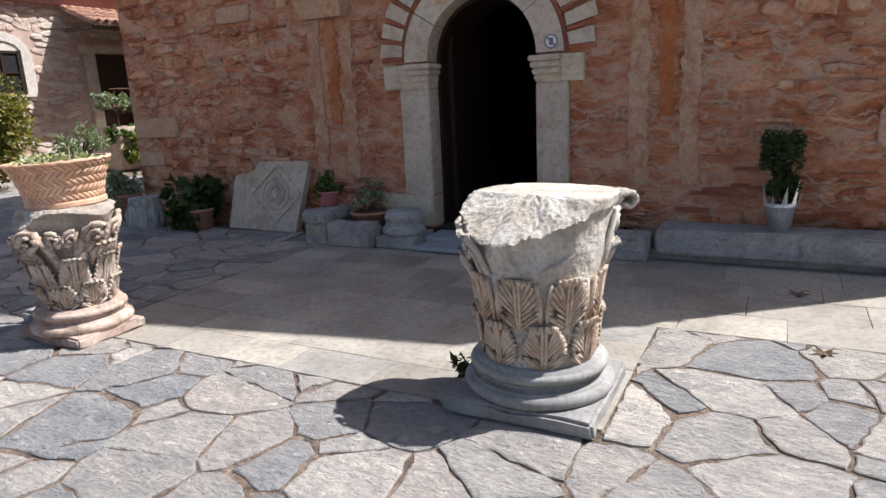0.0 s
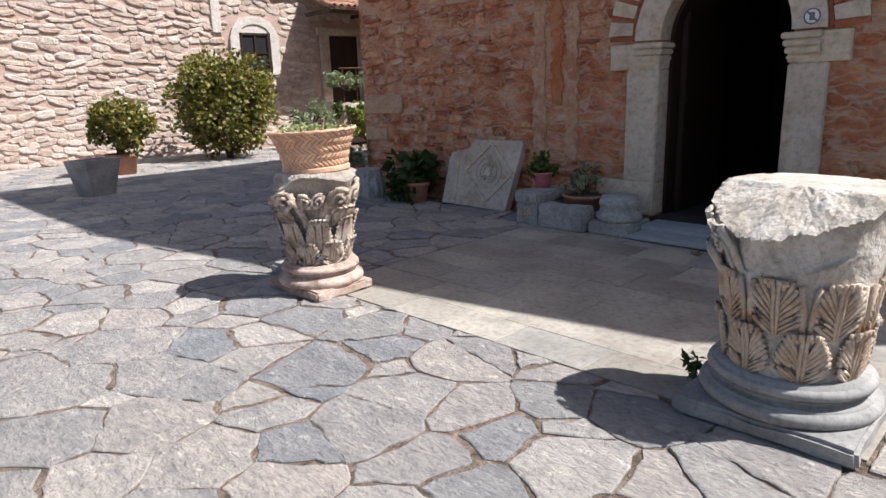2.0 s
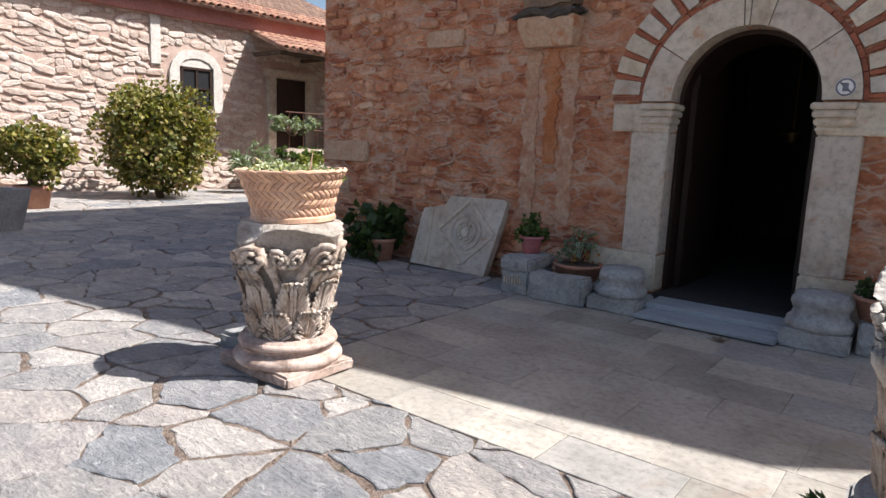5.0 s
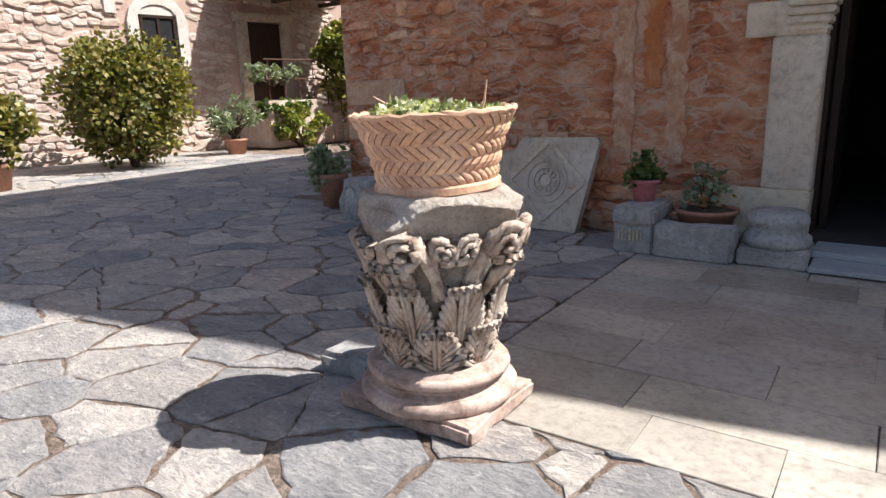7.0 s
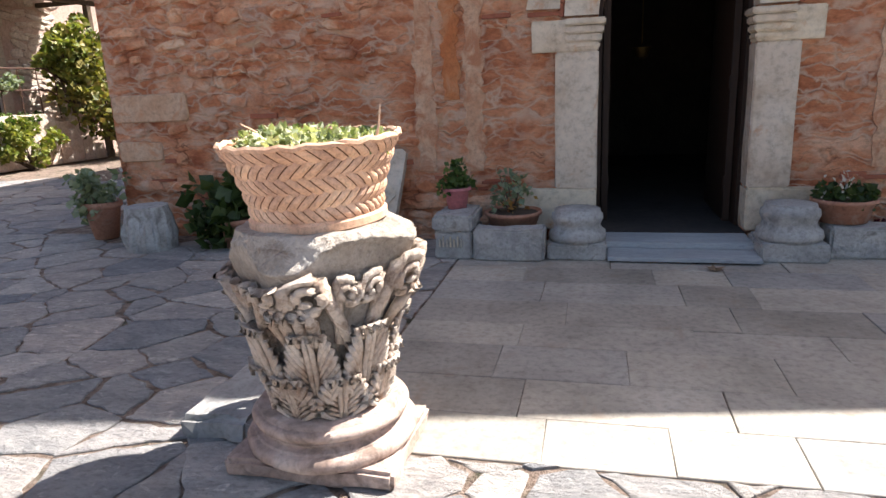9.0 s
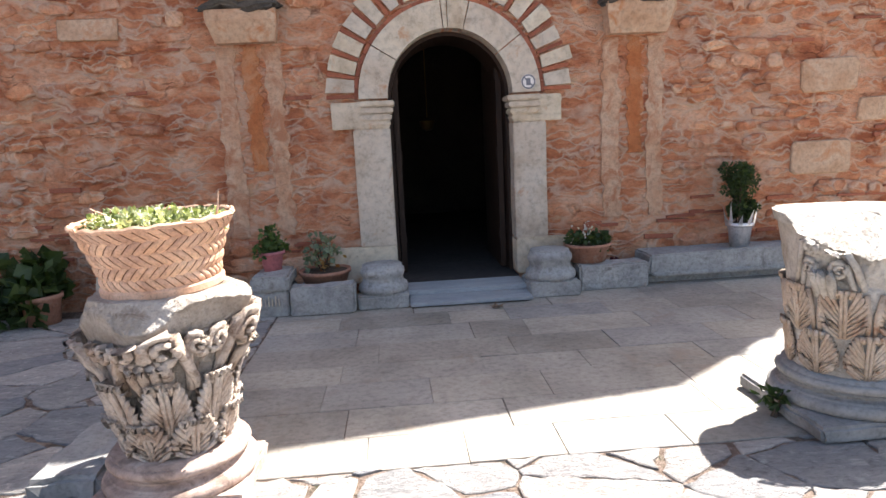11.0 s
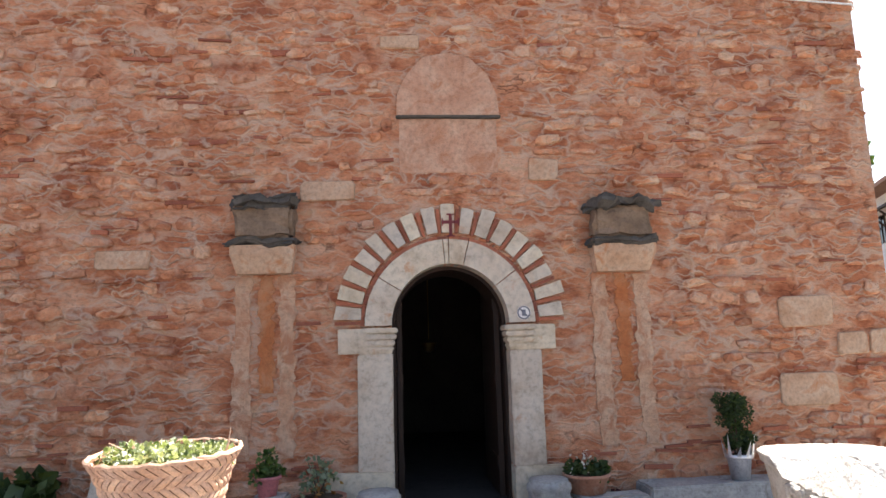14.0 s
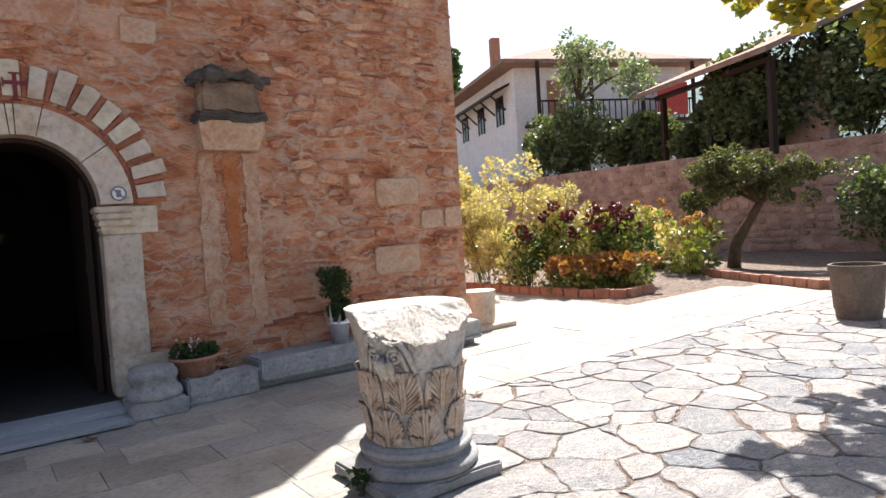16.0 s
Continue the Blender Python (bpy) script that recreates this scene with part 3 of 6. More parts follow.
# ---- column bases and blocks beside the door ----
def column_base(x0, x1, yf, h, label):
    w = x1 - x0
    r = w / 2
    t = thing("column_base", label, "column base", ((x0 + x1) / 2, yf + r, 0), R.uniform(-3, 3), "column bases by the door")
    part("plinth", block(-r, r, -r, r, 0, h * 0.34, 0.012, 0.008, 3, x0), M_BLOCK_GREY, t)
    z = h * 0.34
    k = h - z
    V, F = turned([(r * 0.97, z), (r * 1.0, z + k * 0.12), (r * 0.98, z + k * 0.28), (r * 0.86, z + k * 0.36), (r * 0.80, z + k * 0.5), (r * 0.84, z + k * 0.6), (r * 0.88, z + k * 0.7), (r * 0.86, z + k * 0.85), (r * 0.8, z + k * 0.88), (r * 0.79, z + k), (r * 0.5, z + k * 1.01)], 40, 0.012)
    obj("moulding", V, F, M_BLOCK_GREY, t, smooth=True)


column_base(-0.82, -0.42, -0.62, 0.33, "weathered grey marble column base beside the doorstep")
column_base(0.56, 0.97, -0.58, 0.36, "weathered grey marble column base beside the doorstep")


def stone_block(name, label, x0, x1, y0, y1, z1, mat=M_BLOCK_GREY, seed=1, z0=0.0):
    t = part(name, block(x0, x1, y0, y1, z0, z1, 0.015, 0.016, 4, seed), mat)
    return tagged(t, label, "stone block")


stone_block("stone_block", "low pale grey marble block edging the planter", -1.33, -0.83, -0.67, -0.48, 0.225, M_BLOCK_GREY, 3)
b0 = thing("carved_block", "grey marble block with a carved panel and capping slab", "stone block")
part("body", block(-1.62, -1.345, -0.64, -0.2, 0, 0.2, 0.012, 0.012, 3, 4), M_BLOCK_GREY, b0)
part("top_slab", block(-1.63, -1.34, -0.66, -0.18, 0.2, 0.32, 0.02, 0.015, 3, 5), M_BLOCK_GREY, b0)
for k in range(7):
    part("letter_stroke", block(-1.58 + k * 0.026, -1.57 + k * 0.026, -0.657, -0.635, 0.09, 0.15 + 0.02 * (k % 2), 0.002), M_MARBLE, b0)
stone_block("stone_block", "rough grey marble block with a jagged end", 0.99, 1.58, -0.46, -0.22, 0.215, M_BLOCK_GREY, 8)
bench = thing("stone_bench", "long low grey marble bench along the wall", "bench")
part("seat_slab", block(1.62, 4.1, -0.37, -0.005, 0.07, 0.25, 0.015, 0.010, 5, 3), M_BLOCK_GREY, bench)
part("footing", block(1.25, 4.05, -0.30, -0.005, -0.01, 0.07, 0.006, 0.004, 5, 4), M_BLOCK_GREY, bench)
part("moulding", block(1.64, 4.08, -0.40, -0.365, 0.068, 0.10, 0.008, 0.003, 3), M_BLOCK_GREY, bench)

# ---- carved slab leaning on the wall ----
slab = thing("carved_slab", "broken pale marble relief slab leaning against the wall", "relief slab", (-2.50, -0.25, 0.0), 4.0, rx=-13)
ol = [(-0.47, 0.02), (0.42, -0.005), (0.55, 0.72), (0.52, 0.755), (-0.10, 0.745), (-0.16, 0.64), (-0.40, 0.60), (-0.425, 0.50)]
obj("panel", *prism(ol, -0.02, 0.075), M_MARBLE, slab)


def ring_xz(cx, cz, r0, r1, y0, y1, n=36):
    V, F = [], []
    for r, y in ((r0, y1), (r0, y0), (r1, y0), (r1, y1)):
        V += [(cx + r * math.cos(2 * math.pi * i / n), y, cz + r * math.sin(2 * math.pi * i / n)) for i in range(n)]
    for j in range(3):
        F += [(j * n + i, j * n + (i + 1) % n, (j + 1) * n + (i + 1) % n, (j + 1) * n + i) for i in range(n)]
    return V, F


for r0, r1, d in ((0.155, 0.18, 0.032), (0.10, 0.12, 0.034), (0.0, 0.045, 0.04)):
    obj("relief_ring", *ring_xz(0.14, 0.40, r0, r1, -d, -0.015), M_MARBLE, slab)
for k in range(4):
    a = radians(45 + 90 * k)
    cx, cz = 0.14 + 0.225 * math.cos(a), 0.40 + 0.225 * math.sin(a)
    bm = block(-0.225, 0.225, -0.034, -0.015, -0.018, 0.018, 0.004)
    bmesh.ops.transform(bm, matrix=Matrix.Translation((cx, 0, cz)) @ Euler((0, -a - math.pi / 2, 0)).to_matrix().to_4x4(), verts=bm.verts)
    part("relief_band", bm, M_MARBLE, slab)
part("border", block(-0.30, -0.275, -0.032, -0.015, 0.03, 0.60, 0.004), M_MARBLE, slab)
for k in range(12):
    a = 2 * math.pi * k / 12
    bm = block(-0.012, 0.012, -0.035, -0.015, 0.055, 0.095, 0.004)
    bmesh.ops.transform(bm, matrix=Matrix.Translation((0.14, 0, 0.40)) @ Euler((0, a, 0)).to_matrix().to_4x4(), verts=bm.verts)
    part("petal", bm, M_MARBLE, slab)


# ---- corbels ----
def corbel(xc, zb, w, label):
    t = thing("corbel", label, "corbel", (xc, 0, zb), 0, "corbels beside the arch")
    ol = [(0.02, 0.0), (-0.12, 0.0), (-0.20, 0.16), (-0.21, 0.24), (0.02, 0.24)]
    n = len(ol)
    ws = [w * 0.86, w * 0.86, w * 1.02, w * 1.02, w]
    V = [(-ws[i] / 2, y, z) for i, (y, z) in enumerate(ol)] + [(ws[i] / 2, y, z) for i, (y, z) in enumerate(ol)]
    F = [tuple(range(n)), tuple(range(2 * n - 1, n - 1, -1))] + [(i + n, (i + 1) % n + n, (i + 1) % n, i) for i in range(n)]
    obj("bracket", V, F, M_ASHLAR, t)
    part("ledge", block(-w * 0.55, w * 0.55, -0.25, 0.02, 0.24, 0.30, 0.02, 0.05, 7, xc), M_SOOT, t)
    part("upper_stone", block(-w * 0.47, w * 0.47, -0.20, 0.02, 0.30, 0.60, 0.03, 0.035, 4, xc + 2), M_CORBEL, t)
    part("cap_stone", block(-w * 0.55, w * 0.53, -0.25, 0.02, 0.57, 0.68, 0.035, 0.085, 7, xc + 4), M_SOOT, t)


corbel(-1.60, 2.13, 0.54, "weathered stone corbel with a blackened top on the wall")
corbel(1.61, 2.09, 0.56, "weathered stone corbel with a blackened top on the wall")
# blind niche above the arch
niche = thing("blind_niche", "shallow plastered blind niche with a dark ledge", "niche")
nol = [(-0.42, 3.6), (0.55, 3.6), (0.53, 3.8), (0.45, 4.0), (0.28, 4.17), (0.06, 4.22), (-0.16, 4.17), (-0.32, 4.0), (-0.41, 3.8)]
M_SMOOTH = surface("worn_pinkish_plaster", [(0.48, 0.24, 0.145), (0.58, 0.34, 0.23), (0.63, 0.42, 0.30)], 3.5, 26, 0.95, 0.9, 0.02, stain=((0.48, 0.22, 0.12), 4, 0.54), pits=50)
obj("panel", *prism(nol, -0.04, 0.02), M_SMOOTH, niche)
part("ledge", block(-0.43, 0.56, -0.045, 0.02, 3.575, 3.60, 0.006, 0.006, 3), M_SOOT, niche)
part("lower_panel", block(-0.40, 0.52, -0.006, 0.02, 3.05, 3.57, 0.003, 0.006, 5), M_SMOOTH, niche)


cable = thing("wall_cable", "thin white cable running along the church wall", "cable")
obj("wire", *tube([(-3.5, -0.035, 5.36), (0, -0.035, 5.10), (2.76, -0.035, 4.87), (4.2, -0.04, 4.755), (4.27, 0.02, 4.75), (4.25, 3.0, 4.65)], [0.011] * 6, 6), M_WHITEWASH, cable)
# ---- carved capitals ----
def bell_radius(spec, a, z):
    """Plain radius of a capital's bell: round below, drawn out to four corners above."""
    u = min(max(z / spec["h"], 0.0), 1.0)
    r = spec["r0"] + (spec["r1"] - spec["r0"]) * (0.30 * u + 0.70 * u ** 2.2)
    up = max(0.0, (u - 0.48) / 0.52)
    return r + spec["corner"] * up ** 0.8 * (((1 + math.cos(4 * (a - spec["turn"]))) / 2) ** 1.4 - 0.35)


def capital_body(spec, cut, top_of):
    """The bell behind the leaves, with its broken top; cut(a, z) limits the radius, top_of(x, y) the height."""
    nth, nz, h, seed = 300, 110, spec["h"], spec["seed"]
    V, F = [], []
    for j in range(nz + 1):
        z = h * j / nz
        for i in range(nth):
            a = 2 * math.pi * i / nth
            ca, sa = math.cos(a), math.sin(a)
            r = bell_radius(spec, a, z)
            if z > h * 0.93:               # abacus lip
                r += 0.014
            p = Vector((ca * r, sa * r, z))
            r += 0.005 * noise.noise(p * 13 + Vector((seed, 0, 0))) + 0.003 * noise.noise(p * 45)
            lim = cut(a, z)
            if r > lim:
                r = lim + 0.022 * noise.noise(p * 9 + Vector((seed, 5, 0))) + 0.012 * abs(noise.noise(p * 27)) + 0.005 * noise.noise(p * 70)
            V.append((r * ca, r * sa, z))
    for j in range(nz):
        for i in range(nth):
            k = (i + 1) % nth
            F.append((j * nth + i, j * nth + k, (j + 1) * nth + k, (j + 1) * nth + i))
    F.append(tuple(range(nth))[::-1])
    top = prev = nz * nth
    for q in range(1, 28):
        f = 1 - q / 28
        o = len(V)
        V += [(V[top + i][0] * f, V[top + i][1] * f, h) for i in range(nth)]
        F += [(prev + i, prev + (i + 1) % nth, o + (i + 1) % nth, o + i) for i in range(nth)]
        prev = o
    F.append(tuple(prev + i for i in range(nth)))
    return [(x, y, min(z, top_of(x, y))) for x, y, z in V], F


def on_bell(spec, a0, strokes, wear=0.004, press=1.0, limit=None):
    """Carved strokes laid on the bell: each a list of (across, height, stand-off, radius) in metres round the angle a0."""
    V, F = [], []
    for st in strokes:
        pts = [(p[0], p[2], p[1]) for p in st]
        tv, tf = tube(pts, [p[3] for p in st], 8)
        o = len(V)
        for x, d, z in tv:
            a = a0 + x / max(0.12, bell_radius(spec, a0, z))
            r = bell_radius(spec, a, z) + d * press
            q = Vector((r * math.cos(a), r * math.sin(a), z))
            q += Vector(noise.noise_vector(q * 22)) * wear + Vector(noise.noise_vector(q * 60)) * wear * 0.4
            if limit:
                q.z = min(q.z, limit(q.x, q.y) + 0.004)
            V.append(tuple(q))
        F += [tuple(i + o for i in f) for f in tf]
    return V, F


def acanthus(z0, h, w, out, fingers, fat, curl):
    """Strokes of one acanthus leaf: a split midrib, fingers that fan to both sides and roll outwards, a curled tip."""
    st = []
    for s in (-1, 1):
        st.append([(s * 0.006, z0, 0.004, fat * 0.7), (s * 0.008, z0 + h * 0.45, out * 0.45, fat * 0.8), (s * 0.007, z0 + h * 0.82, out * 0.8, fat * 0.75), (s * 0.006, z0 + h * 0.97, out * (0.9 + 0.5 * curl), fat * 0.5)])
        for k in range(fingers):
            t = k / max(1, fingers - 1)
            zb = z0 + h * (0.0 + 0.52 * t)
            wide = w * (0.42 + 0.50 * math.sin(math.pi * (0.25 + 0.55 * t)))
            rise = h * (0.30 + 0.16 * t)
            xe, ze = s * wide * (1.0 - 0.38 * t), zb + rise
            st.append([(s * 0.011, zb, out * 0.25, fat * 0.45), (s * (0.011 + 0.45 * abs(xe)), zb + rise * 0.42, out * (0.42 + 0.2 * t), fat * 0.75), (s * (0.011 + 0.82 * abs(xe)), zb + rise * 0.80, out * (0.62 + 0.25 * t), fat * 0.95), (xe + s * 0.008, ze, out * (0.60 + 0.35 * t), fat * 0.85), (xe + s * 0.012, ze + fat * 0.6, out * 0.40, fat * 0.35)])
    if curl:                               # the tip rolls forward and down
        tip = z0 + h
        for x in (-0.028, -0.010, 0.010, 0.028):
            k = 1 - abs(x) / 0.07
            st.append([(x * 0.8, tip - h * 0.16, out * 0.65, fat * 0.7), (x, tip - 0.004, out * (0.8 + 0.5 * curl), fat), (x * 1.15, tip + 0.004 * k, out * (0.9 + 0.9 * curl), fat * 1.05), (x * 1.2, tip - 0.020, out * (1.0 + 1.0 * curl), fat * 0.7)])
    return st


def scroll(x0, z0, x1, z1, size, out, fat):
    """A stalk that climbs from (x0, z0) and coils up at (x1, z1)."""
    s = 1 if x1 > x0 else -1
    st = [(x0, z0, 0.002, fat * 0.9), (x0 + (x1 - x0) * 0.25, z0 + (z1 - z0) * 0.5, out * 0.4, fat), (x0 + (x1 - x0) * 0.55, z1 + size * 0.75, out * 0.7, fat)]
    for k in range(22):
        t = k / 21
        b = math.pi * 0.62 - t * math.pi * 3.3
        q = size * (1 - 0.85 * t)
        st.append((x1 + s * q * math.cos(b), z1 + q * math.sin(b), out * (0.8 + 0.5 * t), fat * (1 - 0.45 * t)))
    return st


def attic_base(r, h, z):
    """Profile of a moulded base: a large torus, a hollow between fillets, a smaller torus and a fillet."""
    pr = [(r * 0.95, z)]
    for k in range(9):
        b = -math.pi / 2 + math.pi * k / 8
        pr.append((r * 0.96 + h * 0.19 * math.cos(b), z + h * (0.20 + 0.19 * math.sin(b))))
    pr += [(r * 0.955, z + h * 0.40), (r * 0.955, z + h * 0.44)]
    for k in range(6):
        b = math.pi * k / 5
        pr.append((r * (0.93 - 0.065 * math.sin(b)), z + h * (0.445 + 0.17 * k / 5)))
    pr += [(r * 0.925, z + h * 0.62), (r * 0.925, z + h * 0.65)]
    for k in range(7):
        b = -math.pi / 2 + math.pi * k / 6
        pr.append((r * 0.90 + h * 0.125 * math.cos(b), z + h * (0.78 + 0.125 * math.sin(b))))
    return pr + [(r * 0.88, z + h * 0.91), (r * 0.88, z + h), (r * 0.5, z + h)]


# the large capital with the broken top
B = thing("marble_capital", "carved marble capital with a broken top on a grey moulded base", "capital", (1.54, -2.90, 0), 0)
part("plinth", block(-0.335, 0.325, -0.325, 0.325, 0, 0.075, 0.014, 0.014, 5, 2), M_BASE_GREY, B)
obj("base", *turned(attic_base(0.315, 0.155, 0.07), 96, 0.004), M_BASE_GREY, B, smooth=True)
SB = dict(h=0.70, r0=0.242, r1=0.318, corner=0.036, turn=radians(36), seed=3.0)


def slope_b(x, y):
    """Height of the broken top, which falls away to the front in one rough slanting face."""
    s = x * math.cos(radians(255)) + y * math.sin(radians(255))
    q = Vector((x, y, 0))
    rough = 0.016 * noise.noise(q * 11) + 0.012 * abs(noise.noise(q * 26)) + 0.008 * noise.noise(q * 60)
    return 0.70 - 0.58 * max(0.0, s - 0.03) + (rough if s > 0 else rough * 0.5)


def cut_b(a, z):
    low = slope_b(0.36 * math.cos(a), 0.36 * math.sin(a))
    d = abs((math.degrees(a) - 258 + 180) % 360 - 180)
    ledge = 0.405 + 0.10 * max(0.0, (d - 22) / 40)
    if d < 62 and z > ledge:              # a flake is lost above the leaves, down to a plain core
        return 0.262 + 0.14 * max(0.0, z - ledge) + 0.035 * max(0.0, (d - 40) / 22)
    return 0.37 if d > 150 or low < 0.6 else 9.0


bell = obj("bell", *capital_body(SB, cut_b, slope_b), M_CARVED, B, smooth=True)
bell.location = (0, 0, 0.215)
for k in range(8):
    a0 = radians(249 + 45 * k)
    o = obj("lower_leaf", *on_bell(SB, a0, acanthus(0.0, 0.205, 0.094, 0.021, 8, 0.0098, 0.55)), M_CARVED_WARM, B, smooth=True)
    o.location = (0, 0, 0.215)
    o = obj("upper_leaf", *on_bell(SB, a0 + radians(22.5), acanthus(0.185, 0.215, 0.098, 0.018, 7, 0.0098, 0.15), limit=lambda x, y: 0.398), M_CARVED_WARM, B, smooth=True)
    o.location = (0, 0, 0.215)
    o = obj("leaf_stalk", *on_bell(SB, a0, [[(x, 0.20, 0.004, 0.009), (x * 1.3, 0.29, 0.010, 0.012), (x * 2.4, 0.385, 0.012, 0.011)] for x in (-0.012, 0.012)]), M_CARVED_WARM, B, smooth=True)
    o.location = (0, 0, 0.215)
for ang, k in ((32, 1.0), (212, 0.6)):     # corner scrolls that are left, over a curled leaf
    a0 = radians(ang)
    for sg in (-1, 1):
        o = obj("scroll", *on_bell(SB, a0, [scroll(sg * 0.14, 0.40, sg * 0.050, 0.575, 0.050 * k, 0.028, 0.014)], limit=slope_b), M_CARVED, B, smooth=True)
        o.location = (0, 0, 0.215)
        o = obj("scroll", *on_bell(SB, a0, [scroll(sg * 0.11, 0.38, sg * 0.055, 0.485, 0.036, 0.022, 0.012)], limit=slope_b), M_CARVED, B, smooth=True)
        o.location = (0, 0, 0.215)
    st = [[(x, 0.36, 0.004, 0.018), (x * 1.2, 0.44, 0.034, 0.018), (x, 0.485, 0.060 * k, 0.015), (x, 0.462, 0.074 * k, 0.009)] for x in (-0.026, 0.0, 0.026)]
    o = obj("corner_leaf", *on_bell(SB, a0, st, limit=slope_b), M_CARVED, B, smooth=True)
    o.location = (0, 0, 0.215)
st = []
for x in (-0.034, -0.012, 0.012, 0.034):   # the one horn that still stands out, rolled outwards
    st.append([(x, 0.50, 0.0, 0.016), (x, 0.60, 0.016, 0.017)] + [(x, 0.635 + 0.044 * (1 - 0.7 * k / 17) * math.sin(2.5 - 0.33 * k), 0.090 + 0.046 * (1 - 0.7 * k / 17) * math.cos(2.5 - 0.33 * k), 0.015 - 0.0003 * k) for k in range(18)])
o = obj("volute", *on_bell(SB, radians(43), st, 0.003), M_CARVED, B, smooth=True)
o.location = (0, 0, 0.215)

A = thing("marble_capital", "carved marble capital with deep acanthus leaves on a rosy base", "capital", (-1.37, -3.115, 0), 0)
part("plinth", block(-0.29, 0.285, -0.24, 0.225, 0, 0.065, 0.012, 0.014, 5, 6), M_BASE_PINK, A)
obj("base", *turned(attic_base(0.275, 0.145, 0.06), 96, 0.005), M_BASE_PINK, A, smooth=True)
SA = dict(h=0.62, r0=0.182, r1=0.298, corner=0.085, turn=radians(5), seed=8.0)


def cut_a(a, z):
    low = 0.555 - 0.17 * max(0.0, math.cos(a - radians(218))) + 0.03 * noise.noise(Vector((math.cos(a) * 2, math.sin(a) * 2, 4)))
    return 9.0 if z < low else 0.236 + 0.108 * (0.62 - z) / (0.62 - low)


def top_a(x, y):
    q = Vector((x, y, 0))
    return 0.615 + 0.006 * noise.noise(q * 12)


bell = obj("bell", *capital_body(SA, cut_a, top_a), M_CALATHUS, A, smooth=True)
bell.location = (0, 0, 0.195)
for k in range(8):
    a0 = radians(282 + 45 * k)
    o = obj("lower_leaf", *on_bell(SA, a0 + radians(22.5), acanthus(0.0, 0.165, 0.078, 0.044, 6, 0.0100, 0.4)), M_CARVED_CREAM, A, smooth=True)
    o.location = (0, 0, 0.195)
    o = obj("upper_leaf", *on_bell(SA, a0, acanthus(0.05, 0.275, 0.078, 0.050, 8, 0.0105, 0.3)), M_CARVED_CREAM, A, smooth=True)
    o.location = (0, 0, 0.195)
def broken_a(x, y):
    """Height that the corner carving keeps under the broken edge."""
    return 0.44 + 0.13 * min(1.0, max(0.0, 1.0 - (x * math.cos(radians(218)) + y * math.sin(radians(218))) / 0.30))


for ang in (5, 95, 185, 275):
    a0 = radians(ang)
    for sg in (-1, 1):
        for st in (scroll(sg * 0.15, 0.24, sg * 0.056, 0.450, 0.068, 0.046, 0.021), scroll(sg * 0.11, 0.27, sg * 0.175, 0.440, 0.048, 0.034, 0.016)):
            o = obj("volute", *on_bell(SA, a0, [st], limit=broken_a), M_CARVED_CREAM, A, smooth=True)
            o.location = (0, 0, 0.195)
    st = [[(x, 0.27, 0.006, 0.016), (x * 1.3, 0.36, 0.040, 0.019), (x * 1.1, 0.405, 0.064, 0.015), (x, 0.385, 0.078, 0.008)] for x in (-0.040, -0.014, 0.014, 0.040)]
    o = obj("corner_leaf", *on_bell(SA, a0, st, limit=broken_a), M_CARVED_CREAM, A, smooth=True)
    o.location = (0, 0, 0.195)

tagged(part("rough_slab", block(-1.96, -1.67, -3.16, -2.60, -0.01, 0.085, 0.02, 0.03, 4, 21), M_BASE_GREY), "rough grey stone slab lying beside the capital's plinth", "stone block")
# ---- palm basket with clippings on the smaller capital ----
BK = thing("palm_basket", "flared plaited palm-straw basket standing on the carved capital", "basket", (-1.365, -3.09, 0.805), 0, rx=1.5, ry=-1.5)
BH = 0.265


def basket_r(z):
    return 0.205 + 0.076 * max(0.0, z / BH) ** 1.7


V, F = [], []
rows_b, cols_b = 5, 42
for j in range(rows_b):                    # broad slanted plaits, turning the other way in each row
    for i in range(cols_b):
        z0, z1 = 0.03 + (BH - 0.03) * (j - 0.08) / rows_b, 0.03 + (BH - 0.03) * (j + 1.12) / rows_b
        d = 2 * math.pi / cols_b
        a0 = d * (i + 0.5 * (j % 2))
        sl = (1.6 if j % 2 else -1.6) * d
        o = len(V)
        for t in (0, 0.25, 0.5, 0.75, 1):
            z = min(max(z0 + (z1 - z0) * t, 0.004), BH)
            lift = 0.010 * math.sin(math.pi * t) - 0.004
            for s in (-0.5, -0.2, 0.2, 0.5):
                a = a0 + sl * (t - 0.5) + d * 0.87 * s
                r = basket_r(z) + lift + (0.003 if abs(s) < 0.3 else 0.0)
                V.append((r * math.cos(a), r * math.sin(a), z))
        for p in range(4):
            for q in range(3):
                F.append((o + p * 4 + q, o + p * 4 + q + 1, o + p * 4 + q + 5, o + p * 4 + q + 4))
obj("plait", V, F, M_WICKER, BK)["kind"] = "stuff"
# darker copy of the straw paints the shade between plaits onto the lining
M_WICKER_D = surface("shadowed_straw_core", [(0.16, 0.075, 0.035), (0.24, 0.12, 0.06)], 9, 90, 0.8, 0.3, 0.003)
obj("lining", *turned([(0.205, 0.0), (basket_r(0.13) - 0.010, 0.13), (basket_r(BH) - 0.008, BH - 0.004), (basket_r(BH) - 0.022, BH - 0.004), (basket_r(0.2) - 0.03, 0.2)], 48), M_WICKER_D, BK)
rimp = [(basket_r(BH) * math.cos(2 * math.pi * i / 48), basket_r(BH) * math.sin(2 * math.pi * i / 48), BH + 0.004 * math.sin(i * 2.6)) for i in range(49)]
obj("rim", *tube(rimp, [0.010] * 49, 6), M_WICKER, BK)
